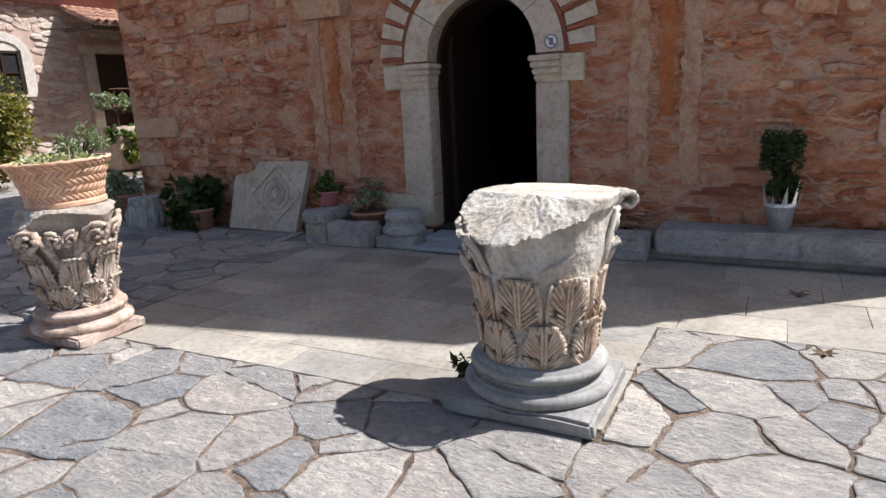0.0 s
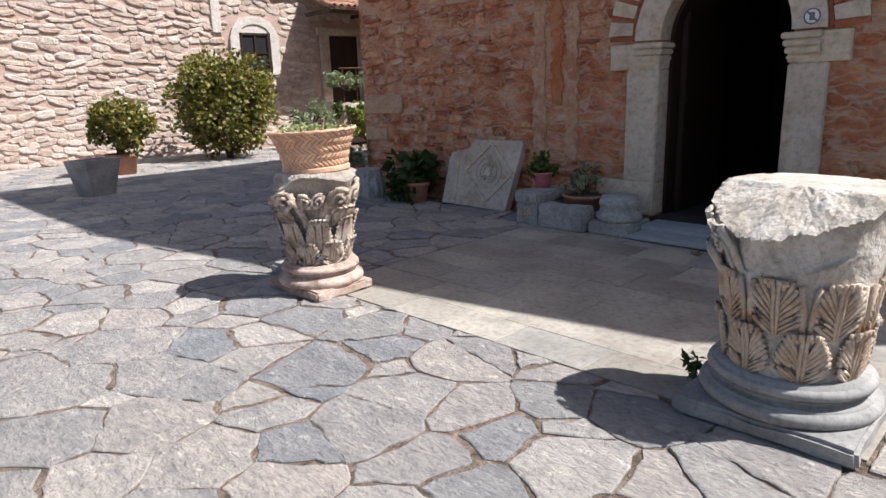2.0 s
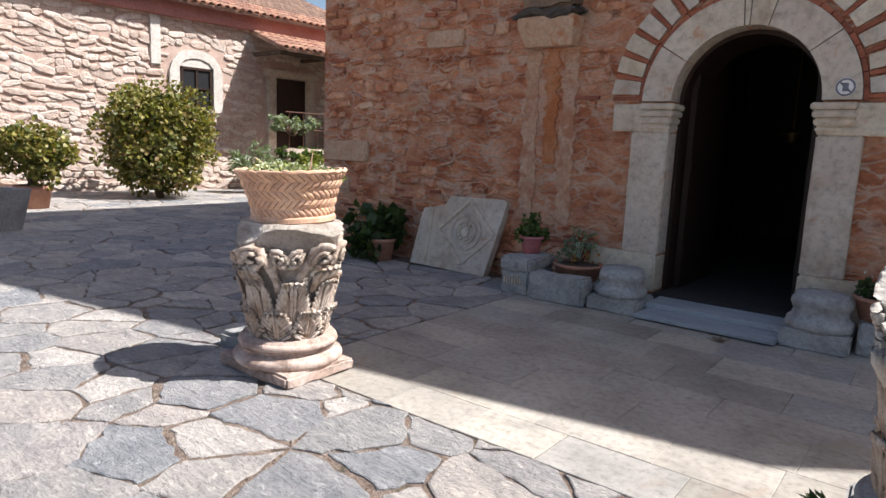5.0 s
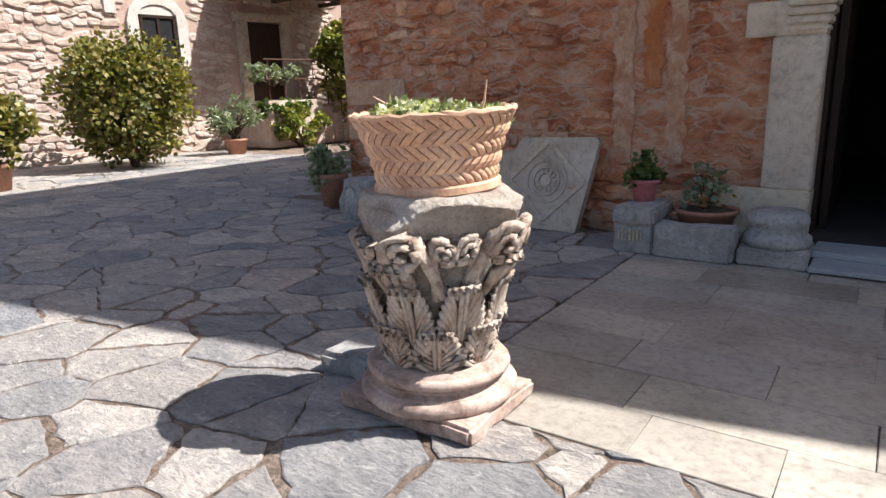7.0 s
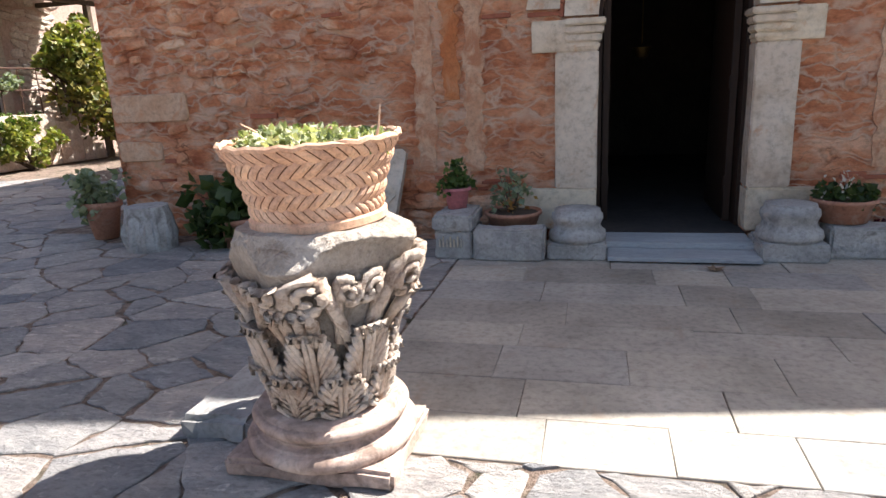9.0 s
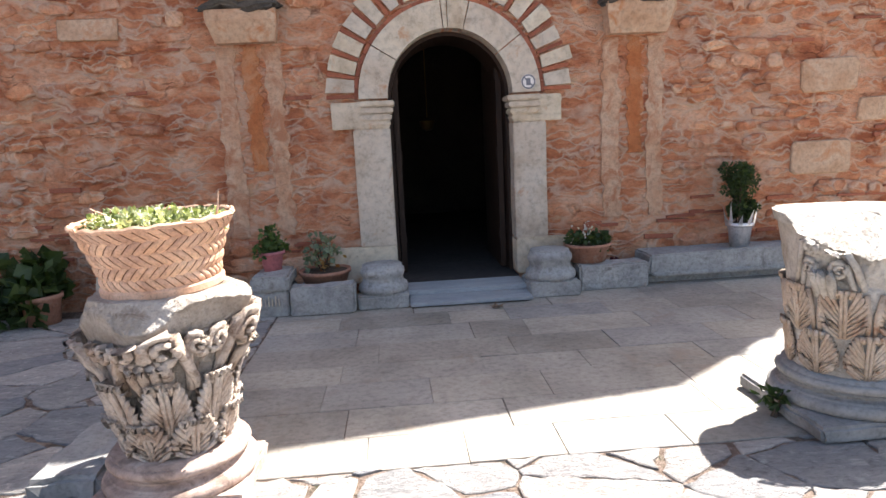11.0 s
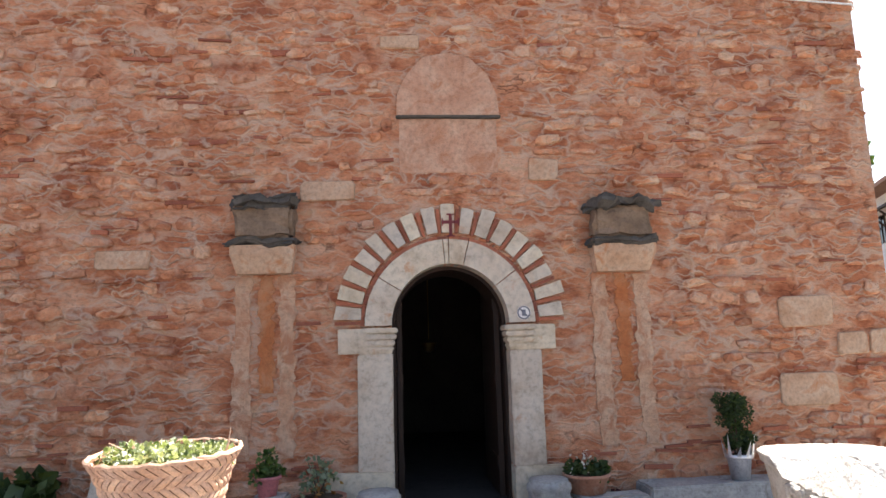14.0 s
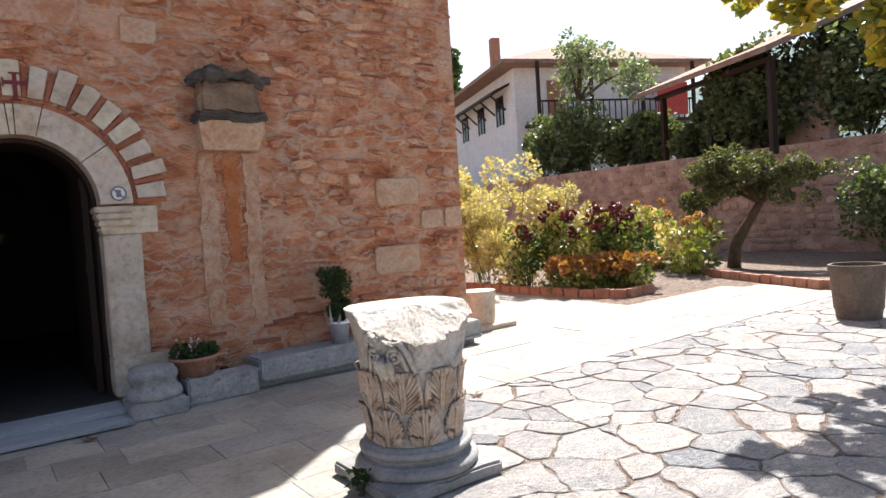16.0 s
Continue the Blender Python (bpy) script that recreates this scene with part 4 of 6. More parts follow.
obj("foot_band", *turned([(0.210, 0.0), (0.222, 0.008), (0.222, 0.03), (0.212, 0.038)], 48), M_WICKER, BK)
CL = thing("leaf_clippings", "heap of pale green trimmed leaves filling the basket", "leaves", (-1.365, -3.09, 1.065))
rr = random.Random(5)
obj("foliage", *leaves([((0.21 * math.cos(q * 2.4) * (q / 40) ** 0.5, 0.21 * math.sin(q * 2.4) * (q / 40) ** 0.5, rr.uniform(-0.03, 0.004)), (0.06, 0.06, rr.uniform(0.02, 0.045))) for q in range(40)], 3200, 0.023, rr), L_TRIM, CL)
obj("twig", *tube([(0.24, -0.11, -0.02), (0.255, -0.10, 0.04), (0.262, -0.095, 0.105)], [0.005, 0.004, 0.002], 5), M_WICKER, CL)
obj("twig", *tube([(-0.10, -0.05, 0.0), (-0.15, -0.07, 0.03), (-0.19, -0.10, 0.06)], [0.005, 0.004, 0.002], 5), M_WICKER, CL)

# ---- plants in pots ----


def pot(profile, mat, label, at, name="flower_pot"):
    t = thing(name, label, "pot", at)
    obj("body", *turned(profile, 36), mat, t, smooth=True)
    z = profile[-2][1]
    r = profile[-2][0]
    obj("soil", *turned([(r * 0.7, z - 0.03), (r * 0.93, z - 0.015), (r * 0.5, z - 0.005)], 24), M_SOIL, t)
    return t


def pot_profile(r0, r1, h, lip=0.012):
    return [(r0 * 0.6, 0.0), (r0, 0.003), (r0 + (r1 - r0) * 0.8, h * 0.8), (r1, h * 0.83), (r1 + lip, h * 0.85), (r1 + lip, h), (r1, h), (r1 * 0.9, h * 0.9)]


def plant(label, at, clumps, count, size, mat, name="potted_plant", flowers=None, stems=5, seed=1, slim=0.45):
    rnd = random.Random(seed)
    t = thing(name, label, "plant", at)
    obj("foliage", *leaves(clumps, count, size, rnd, slim=slim), mat, t)
    st = []
    for _ in range(stems):
        c, rad = clumps[rnd.randrange(len(clumps))]
        st.append(tube([(rnd.uniform(-0.03, 0.03), rnd.uniform(-0.03, 0.03), -0.05), (c[0] * 0.5, c[1] * 0.5, c[2] * 0.45), c], [0.008, 0.006, 0.003], 5))
    if st:
        obj("stem", *merge(*st), M_BARK, t)
    if flowers:
        fm, fc, fs, fcl = flowers
        obj("blossom", *leaves(fcl, fc, fs, rnd, slim=0.7), fm, t)
    return t


def ball(cx, cy, cz, r, n, rnd, k=0.35):
    return [((cx + rnd.uniform(-r, r) * 0.75, cy + rnd.uniform(-r, r) * 0.75, cz + rnd.uniform(-r, r) * 0.75), r * k) for _ in range(n)]


rp = random.Random(21)
pot(pot_profile(0.10, 0.16, 0.34), M_TERRA, "tall terracotta flower pot by the church corner", (-4.80, -0.15, 0))
plant("greyish geranium with small pale blooms in a pot", (-4.80, -0.15, 0.34), ball(0, 0, 0.06, 0.22, 14, rp), 420, 0.06, L_OLIVE, seed=3, flowers=(L_WHITE, 40, 0.03, ball(0, 0, 0.12, 0.2, 8, rp)), slim=0.6)
sc = thing("capital_fragment", "small carved grey capital fragment standing by the wall corner", "capital", (-4.08, -0.48, 0), 20)


def frag_r(a, z):
    u = z / 0.36
    return 0.17 + 0.03 * (1 - u) + (0.028 * max(0, math.cos(a * 12)) ** 0.5 * math.exp(-((u - 0.4) / 0.3) ** 2) if math.cos(a * 12) > 0 else 0) + 0.02 * noise.noise(Vector((math.cos(a) * 3, math.sin(a) * 3, z * 10)))


obj("carved_body", *lathe(frag_r, [0.36 * i / 24 for i in range(25)], 96), M_BLOCK_GREY, sc)
pot(pot_profile(0.12, 0.15, 0.24), M_TERRA, "terracotta pot with a leafy bush against the wall", (-3.33, -0.36, 0))
plant("broad-leaved dark green shrub in a terracotta pot", (-3.40, -0.30, 0.24), ball(-0.1, 0, 0.04, 0.26, 22, rp), 480, 0.11, L_DARK, seed=5, slim=0.6)
pot(pot_profile(0.07, 0.095, 0.16), M_PINKPOT, "small pink plastic flower pot on a stone block", (-1.50, -0.36, 0.318))
plant("compact dark green plant in a pink pot", (-1.50, -0.36, 0.48), ball(0, 0, 0.08, 0.12, 10, rp), 380, 0.04, L_GREEN, seed=6)
pot([(0.12, 0.0), (0.16, 0.003), (0.20, 0.12), (0.215, 0.125), (0.215, 0.15), (0.20, 0.15), (0.19, 0.135)], M_TERRA, "wide low terracotta bowl behind the marble block", (-1.10, -0.235, 0.13), "bowl_planter")
stone_block("stone_footing", "low stone footing under the planter bowl", -1.33, -0.86, -0.44, -0.02, 0.13, M_BASE_GREY, 14)
plant("sparse wiry plant with a few red and yellow leaves", (-1.10, -0.235, 0.28), ball(0, 0, 0.13, 0.16, 14, rp, 0.3), 130, 0.05, L_OLIVE, seed=7, stems=14, flowers=(L_ORANGE, 18, 0.04, ball(0.05, 0, 0.05, 0.16, 6, rp)))
pot([(0.12, 0.0), (0.15, 0.003), (0.185, 0.13), (0.20, 0.135), (0.20, 0.16), (0.185, 0.16), (0.175, 0.145)], M_TERRA, "wide terracotta planter of flowers by the door", (1.12, -0.245, 0.213), "bowl_planter")
plant("dark leaved pansies with white and pink blooms", (1.12, -0.245, 0.37), [(c, r) for c, r in (((0.13 * math.cos(k), 0.11 * math.sin(k), 0.0 + 0.012 * (k % 4)), 0.055) for k in range(14))], 420, 0.04, L_DARK, seed=8, flowers=(L_WHITE, 34, 0.03, ball(-0.04, -0.03, 0.06, 0.13, 10, rp, 0.2)), slim=0.6)
plant("small dark purple trailing plant beside the planter", (1.42, -0.20, 0.075), ball(0, 0, 0.04, 0.10, 8, rp), 160, 0.04, L_MAROON, seed=9)
fp = pot(pot_profile(0.075, 0.105, 0.22), M_FOIL, "flower pot wrapped in silver foil on the bench", (2.47, -0.23, 0.25), "foil_wrapped_pot")
fv = []
for i in range(9):
    a = 2 * math.pi * i / 9
    fv.append(([(0.105 * math.cos(a - 0.25), 0.105 * math.sin(a - 0.25), 0.18), (0.105 * math.cos(a + 0.25), 0.105 * math.sin(a + 0.25), 0.18), (0.135 * math.cos(a + 0.1), 0.165 * math.sin(a + 0.1), 0.30 + 0.05 * (i % 3)), (0.12 * math.cos(a), 0.12 * math.sin(a), 0.21)], [(0, 1, 2), (0, 2, 3), (1, 3, 2)]))
obj("foil_collar", *merge(*fv), M_FOIL, fp)
plant("clipped dense green potted tree with wispy foliage", (2.47, -0.23, 0.48), ball(0, 0, 0.36, 0.14, 16, rp) + ball(0.0, 0, 0.20, 0.12, 10, rp) + ball(0, 0, 0.06, 0.09, 8, rp), 4200, 0.030, L_DARK, seed=10, slim=0.3)

# ---- ground, path, kerbs ----
structure(obj("ground", [(-400, -400, -0.03), (700, -400, -0.03), (700, 700, -0.03), (-400, 700, -0.03)], [(0, 1, 2, 3)], M_EARTH), "sandy earth ground between the paving stones")

# ---- building across the yard ----
LBX = -12.4
structure(obj("wall_outbuilding", *prism([(-14, -0.1), (14, -0.1), (14, 4.05), (-14, 4.05)], 0, 0.6), M_OLDMORTAR), "long pale rubble-stone outbuilding wall")
ob = bpy.data.objects["wall_outbuilding"]
ob.matrix_world = pose(LBX, 2.55, 0, 0, 0, 86)   # its own x runs along the wall
LB = ob.matrix_world.copy()


def on_wall(t):
    t.matrix_world = LB @ t.matrix_world
    return t


on_wall(structure(part("trim_cornice", block(-14, 14, -0.14, 0.3, 3.72, 4.1, 0.02), M_PINKBAND), "faded red cornice band under the eaves"))
def outbuilding_window(x, label):
    wl_ = on_wall(thing("window_arched", label, "window", (x, 0, 0), 0, "outbuilding windows"))
    part("reveal", block(-0.36, 0.36, -0.02, 0.1, 1.80, 2.74, 0.005), M_GLASSDARK, wl_)
    for x0, x1, z0, z1 in ((-0.37, -0.31, 1.8, 2.72), (0.31, 0.37, 1.8, 2.72), (-0.37, 0.37, 2.66, 2.72), (-0.37, 0.37, 1.8, 1.86), (-0.03, 0.03, 1.86, 2.66), (-0.31, -0.03, 2.24, 2.28), (0.03, 0.31, 2.24, 2.28)):
        part("window_bar", block(x0, x1, -0.05, 0.0, z0, z1, 0.006), M_DOORWOOD, wl_)
    ol = [(-0.62, 1.75), (-0.40, 1.75), (-0.40, 2.72), (-0.3, 2.84), (-0.15, 2.90), (0, 2.92), (0.15, 2.90), (0.3, 2.84), (0.40, 2.72), (0.40, 1.75), (0.62, 1.75), (0.62, 2.6), (0.55, 2.82), (0.4, 3.0), (0.2, 3.08), (0, 3.1), (-0.2, 3.08), (-0.4, 3.0), (-0.55, 2.82), (-0.62, 2.6)]
    obj("stone_arch", *prism(ol, -0.06, 0.05), M_PALESTONE, wl_)
    obj("tympanum", *prism([(-0.4, 2.72), (0.4, 2.72), (0.3, 2.84), (0.15, 2.90), (0, 2.92), (-0.15, 2.90), (-0.3, 2.84)], -0.035, 0.05), M_PALESTONE, wl_)
    part("sill", block(-0.46, 0.46, -0.12, 0.05, 1.74, 1.80, 0.01), M_MARBLE, wl_)


outbuilding_window(0.40, "small dark casement window under a pale stone arch")
outbuilding_window(-5.55, "dark casement window with a pale stone surround")
on_wall(structure(part("trim_pilaster", block(-0.62, -0.40, -0.055, 0.05, 2.7, 3.72, 0.01), M_PALESTONE), "whitewashed strip on the outbuilding wall"))

# porch with its own tiled roof, door and outside stair
pc = on_wall(thing("porch_door", "dark wooden porch door in a pale stone frame", "door", (2.9, 0, 0)))
part("leaf", block(-0.45, 0.45, -0.03, 0.1, 1.0, 2.7, 0.01), M_DOORWOOD, pc)
part("frame_side", block(-0.70, -0.45, -0.10, 0.1, 1.0, 2.72, 0.012), M_MARBLE, pc)
part("frame_side", block(0.45, 0.70, -0.10, 0.1, 1.0, 2.72, 0.012), M_MARBLE, pc)
part("lintel", block(-0.78, 0.78, -0.12, 0.1, 2.72, 2.9, 0.012), M_MARBLE, pc)


def tile_mesh(length, rad):
    V, F = [], []
    for k, (y, r) in enumerate(((0, rad), (length, rad * 0.86))):
        for rr_ in (r, r - 0.014):
            V += [(rr_ * math.cos(math.pi * i / 6), y, rr_ * math.sin(math.pi * i / 6)) for i in range(7)]
    for i in range(6):
        F += [(i, i + 1, i + 15, i + 14), (i + 7, i + 21, i + 22, i + 8), (i, i + 7, i + 8, i + 1)]
    return V, F


def tiled_roof(name, label, x0, x1, yf, yb, zf, zb, limit, category="roof"):
    """A sloping roof of half-round clay tiles; x along the eave, yf the eave, yb the back."""
    t = thing(name, label, category)
    obj("deck", [(x0, yf, zf - 0.05), (x1, yf, zf - 0.05), (x1, yb, zb - 0.05), (x0, yb, zb - 0.05), (x0, yf, zf), (x1, yf, zf), (x1, yb, zb), (x0, yb, zb)], [(0, 3, 2, 1), (4, 5, 6, 7), (0, 1, 5, 4), (1, 2, 6, 5), (2, 3, 7, 6), (3, 0, 4, 7)], M_TILE_I, t)
    run = math.hypot(yb - yf, zb - zf)
    ang = math.atan2(zb - zf, yb - yf)
    V, F = tile_mesh(0.42, 0.085)
    me = bpy.data.meshes.new("roof_tile")
    me.from_pydata(V, [], F)
    me.materials.append(M_TILE)
    n, rest, count = int((x1 - x0) / 0.19), [], 0
    for j in range(int(run / 0.36) + 1):
        for i in range(n):
            d = j * 0.36 - 0.04
            m = Matrix.Translation((x0 + 0.1 + i * 0.19 + R.uniform(-0.008, 0.008), yf + d * math.cos(ang), zf + d * math.sin(ang) + 0.012)) @ Euler((ang - 0.035, 0, R.uniform(-0.03, 0.03))).to_matrix().to_4x4()
            if count < limit:
                o = new("tile", me)
                o.parent = t
                o.matrix_local = m
                count += 1
            else:
                rest.append(([tuple(m @ Vector(v)) for v in V], F))
    if rest:
        obj("tile_rest", *merge(*rest), M_TILE_I, t)["kind"] = "stuff"
    return t


on_wall(tiled_roof("porch_roof", "small lean-to porch roof of red clay tiles", 1.75, 5.0, -1.35, 0, 3.25, 3.72, 70))
on_wall(tiled_roof("outbuilding_roof", "red clay tiled roof of the outbuilding", -9, 6, -0.32, 5.2, 4.06, 6.1, 230))
pb = on_wall(thing("porch_frame", "weathered timber frame carrying the porch roof", "porch"))
part("beam", block(1.75, 5.0, -1.3, -1.2, 3.12, 3.22, 0.01), M_BARK, pb)
for x in (1.85, 3.2, 4.6):
    part("rafter", block(x, x + 0.08, -1.3, 0, 3.15, 3.24, 0.005), M_BARK, pb)
part("post", block(4.65, 4.77, -1.3, -1.18, 0, 3.12, 0.01), M_BARK, pb)
st = on_wall(thing("outside_stair", "stone stair with landing up to the porch door", "stair"))
part("landing", block(2.0, 3.5, -1.2, -0.02, 0, 1.0, 0.02, 0.01, 3), M_OLDWALL, st)
for k in range(5):
    part("stone_step", block(3.5 + k * 0.28, 3.78 + k * 0.28, -1.2, -0.02, 0, 0.83 - k * 0.17, 0.015), M_OLDWALL, st)
rl = on_wall(thing("stair_railing", "thin rusty iron railing along the stair", "railing"))
for k in range(8):
    x = 2.1 + k * 0.4
    z = 1.0 if x < 3.5 else 1.0 - (x - 3.5) / 0.28 * 0.17
    obj("baluster", *tube([(x, -1.15, max(z, 0.1)), (x, -1.15, max(z, 0.1) + 0.85)], [0.012, 0.012], 6), M_IRON, rl)
for dz in (0.45, 0.85):
    obj("handrail", *tube([(2.0, -1.15, 1.0 + dz), (3.5, -1.15, 1.0 + dz), (4.95, -1.15, 0.12 + dz)], [0.016] * 3, 6), M_IRON, rl)


# ---- shrubs and trees ----
def shrub(label, at, rx, ry, rz, n, count, size, mat, seed, trunk=True, name="shrub", slim=0.5):
    rnd = random.Random(seed)
    cl = []
    for _ in range(n):
        d = Vector((rnd.gauss(0, 1), rnd.gauss(0, 1), rnd.gauss(0, 1))).normalized() * rnd.uniform(0.45, 0.92)
        cl.append(((d.x * rx, d.y * ry, rz + d.z * rz * 0.92), min(rx, ry, rz) * rnd.uniform(0.18, 0.36)))
    t = thing(name, label, "shrub", at)
    obj("foliage", *leaves(cl, count, size, rnd, slim=slim), mat, t)
    if trunk:
        obj("stem", *merge(*[tube([(rnd.uniform(-0.06, 0.06), rnd.uniform(-0.06, 0.06), -0.02), (c[0] * 0.4, c[1] * 0.4, c[2] * 0.5), c], [0.025, 0.018, 0.006], 6) for c, _ in cl[:14]]), M_BARK, t)
    return t


shrub("large rounded laurel bush with sunlit yellow-green leaves", (-10.7, 1.15, 0), 1.0, 1.1, 1.17, 130, 13000, 0.085, L_BUSH, 31)
pot(pot_profile(0.2, 0.26, 0.36), M_TERRA, "round terracotta pot in the sunny yard", (-9.85, -1.35, 0))
shrub("leafy yellow-green citrus bush in a terracotta pot", (-9.85, -1.35, 0.36), 0.55, 0.6, 0.5, 40, 3000, 0.08, L_BUSH, 32, name="potted_bush")
pot(pot_profile(0.2, 0.26, 0.36), M_TERRA, "terracotta pot beside the outbuilding", (-11.2, -3.5, 0))
shrub("yellow-green citrus bush in a pot by the outbuilding", (-11.2, -3.5, 0.36), 0.6, 0.6, 0.6, 44, 3200, 0.08, L_BUSH, 33, name="potted_bush")
pot(pot_profile(0.17, 0.22, 0.3), M_TERRA, "terracotta pot below the stair", (-10.9, 3.4, 0))
shrub("trailing green plant hanging over the stair rail", (-11.2, 4.7, 1.35), 0.35, 0.95, 0.22, 34, 2000, 0.055, L_OLIVE, 34, name="climbing_plant")
shrub("spiky pale plant in a pot below the stair", (-10.9, 3.4, 0.3), 0.45, 0.5, 0.4, 20, 900, 0.12, L_OLIVE, 35, name="potted_bush", slim=0.2)
shrub("tall yellow-green bush beside the outbuilding stair", (-10.6, 7.6, 0), 1.2, 1.7, 1.5, 70, 5200, 0.13, L_BUSH, 36)
shrub("leafy vine climbing the porch post", (-11.0, 6.6, 1.0), 0.5, 0.7, 1.1, 30, 1500, 0.11, L_YELLOW, 37, name="climbing_plant")
shrub("flowering pot plants along the foot of the landing", (-10.95, 5.2, 0), 0.35, 1.0, 0.5, 34, 1700, 0.09, L_YELLOW, 38, name="border_plant")
shrub("trailing green creeper covering the landing wall", (-11.12, 5.0, 0.45), 0.18, 0.9, 0.36, 40, 1500, 0.08, L_GREEN, 39, name="climbing_plant")
TR = thing("stone_trough", "square grey stone trough tapering to its foot", "trough", (-7.55, -2.55, 0), 20)
V = [(x * 0.66, y * 0.66, z) for x, y, z in ((-0.22, -0.28, 0), (0.22, -0.28, 0), (0.22, 0.28, 0), (-0.22, 0.28, 0), (-0.34, -0.42, 0.5), (0.34, -0.42, 0.5), (0.34, 0.42, 0.5), (-0.34, 0.42, 0.5), (-0.27, -0.35, 0.5), (0.27, -0.35, 0.5), (0.27, 0.35, 0.5), (-0.27, 0.35, 0.5), (-0.2, -0.25, 0.15), (0.2, -0.25, 0.15), (0.2, 0.25, 0.15), (-0.2, 0.25, 0.15))]
F = [(3, 2, 1, 0)] + [(i, (i + 1) % 4, 4 + (i + 1) % 4, 4 + i) for i in range(4)] + [(4 + i, 4 + (i + 1) % 4, 8 + (i + 1) % 4, 8 + i) for i in range(4)] + [(8 + i, 8 + (i + 1) % 4, 12 + (i + 1) % 4, 12 + i) for i in range(4)] + [(12, 13, 14, 15)]
obj("basin", V, F, M_BASE_GREY, TR)

# ---- garden to the right ----
bl = thing("drum_fragment", "short pale marble drum on a flat slab by the corner", "column drum", (4.72, 0.42, 0))
part("slab", block(-0.25, 0.35, -0.3, 0.3, 0, 0.06, 0.01, 0.008, 3), M_MARBLE, bl)
obj("drum", *turned([(0.19, 0.06), (0.195, 0.2), (0.2, 0.38), (0.215, 0.42), (0.215, 0.46), (0.1, 0.465)], 36, 0.012), M_MARBLE, bl)
BR = thing("tub_planter", "empty mossy concrete tub with a barrel-like band", "planter", (7.45, -2.78, 0))
obj("body", *turned([(0.2, 0.0), (0.215, 0.004), (0.225, 0.1), (0.235, 0.105), (0.255, 0.33), (0.27, 0.5), (0.285, 0.51), (0.285, 0.59), (0.25, 0.59), (0.235, 0.36), (0.05, 0.35)], 36, 0.006), M_CONC, BR)
bed = thing("flower_bed_kerb", "low terracotta-coloured brick edging of the flower bed", "kerb")
for p, q in (((7.4, 4.5), (7.35, 1.45)), ((7.35, 1.45), (7.7, 0.5)), ((7.7, 0.5), (8.4, 0.58)), ((8.4, 0.58), (10.2, 2.6)), ((10.7, 0.85), (14.3, 5.2)), ((10.7, 0.85), (9.6, -1.5)), ((9.6, -1.5), (14.0, -2.0))):
    P, Q = Vector((*p, 0)), Vector((*q, 0))
    L = (Q - P).length
    k = max(1, int(L / 0.25))
    for i in range(k):
        o = part("kerb_brick", block(-L / k / 2 + 0.006, L / k / 2 - 0.006, -0.06, 0.06, -0.02, 0.13 + R.uniform(-0.012, 0.012), 0.012), M_TERRA, bed)
        c = P + (Q - P) * ((i + 0.5) / k)
        o.matrix_local = Matrix.Translation(c) @ Euler((0, 0, math.atan2((Q - P).y, (Q - P).x))).to_matrix().to_4x4()

rg = random.Random(77)


def flower_plant(label, at, h, spread, count, size, mat, blossoms=None, seed=0, name="flowering_plant"):
    rnd = random.Random(seed)
    cl = [((rnd.uniform(-spread, spread), rnd.uniform(-spread, spread), h * rnd.uniform(0.1, 0.95)), spread * rnd.uniform(0.25, 0.5)) for _ in range(16)]
    t = thing(name, label, "plant", at)
    obj("foliage", *leaves(cl, count, size, rnd, slim=0.3), mat, t)
    obj("stem", *merge(*[tube([(rnd.uniform(-0.1, 0.1), rnd.uniform(-0.1, 0.1), -0.02), c], [0.01, 0.005], 5) for c, _ in cl[:8]]), L_GREEN, t)
    if blossoms:
        bmat, n, r = blossoms
        bc = [((rnd.uniform(-spread, spread), rnd.uniform(-spread, spread), h * rnd.uniform(0.75, 1.15)), r) for _ in range(n)]
        obj("blossom", *leaves(bc, n * 45, r * 0.9, rnd, slim=0.6), bmat, t)
        obj("flower_stalk", *merge(*[tube([(c[0] * 0.6, c[1] * 0.6, 0), c], [0.008, 0.006], 5) for c, _ in bc]), L_GREEN, t)
    return t


for k in range(5):
    flower_plant("tall straw-yellow feathery bush in the flower bed", (8.1 + rg.uniform(-0.3, 0.5), 2.6 + 0.7 * k, 0), 2.2 + rg.uniform(-0.2, 0.3), 0.55, 3000, 0.085, L_STRAW, None, 100 + k, "feathery_bush")
for k in range(9):
    flower_plant("green plant with dark maroon velvety flower heads", (7.65 + 0.17 * k + rg.uniform(-0.1, 0.1), 2.2 - 0.16 * k + rg.uniform(-0.2, 0.5), 0), 1.25 + rg.uniform(-0.15, 0.2), 0.3, 620, 0.085, L_YELLOW if k % 2 else L_GREEN, (L_MAROON, 4, 0.07), 120 + k)
for k in range(5):
    flower_plant("low clump of orange and rust-coloured flowers", (7.55 + 0.2 * k, 1.5 - 0.17 * k + rg.uniform(0, 0.2), 0), 0.5, 0.24, 260, 0.09, L_YELLOW, (L_ORANGE, 9, 0.08), 140 + k)
for k in range(8):
    flower_plant("pale yellow-green garden plant with pinkish blooms", (11.0 + 0.42 * k, 1.5 + 0.5 * k + rg.uniform(-0.2, 0.3), 0), 1.0 + rg.uniform(-0.2, 0.3), 0.4, 420, 0.14, L_STRAW if k % 3 else L_YELLOW, (L_ORANGE, 3, 0.07), 160 + k)
structure(obj("wall_retaining", *merge(prism([(-14, -0.1), (12, -0.1), (12, 2.7), (-14, 2.7)], 0, 0.5)), M_RETWALL), "brown fieldstone retaining wall behind the garden")
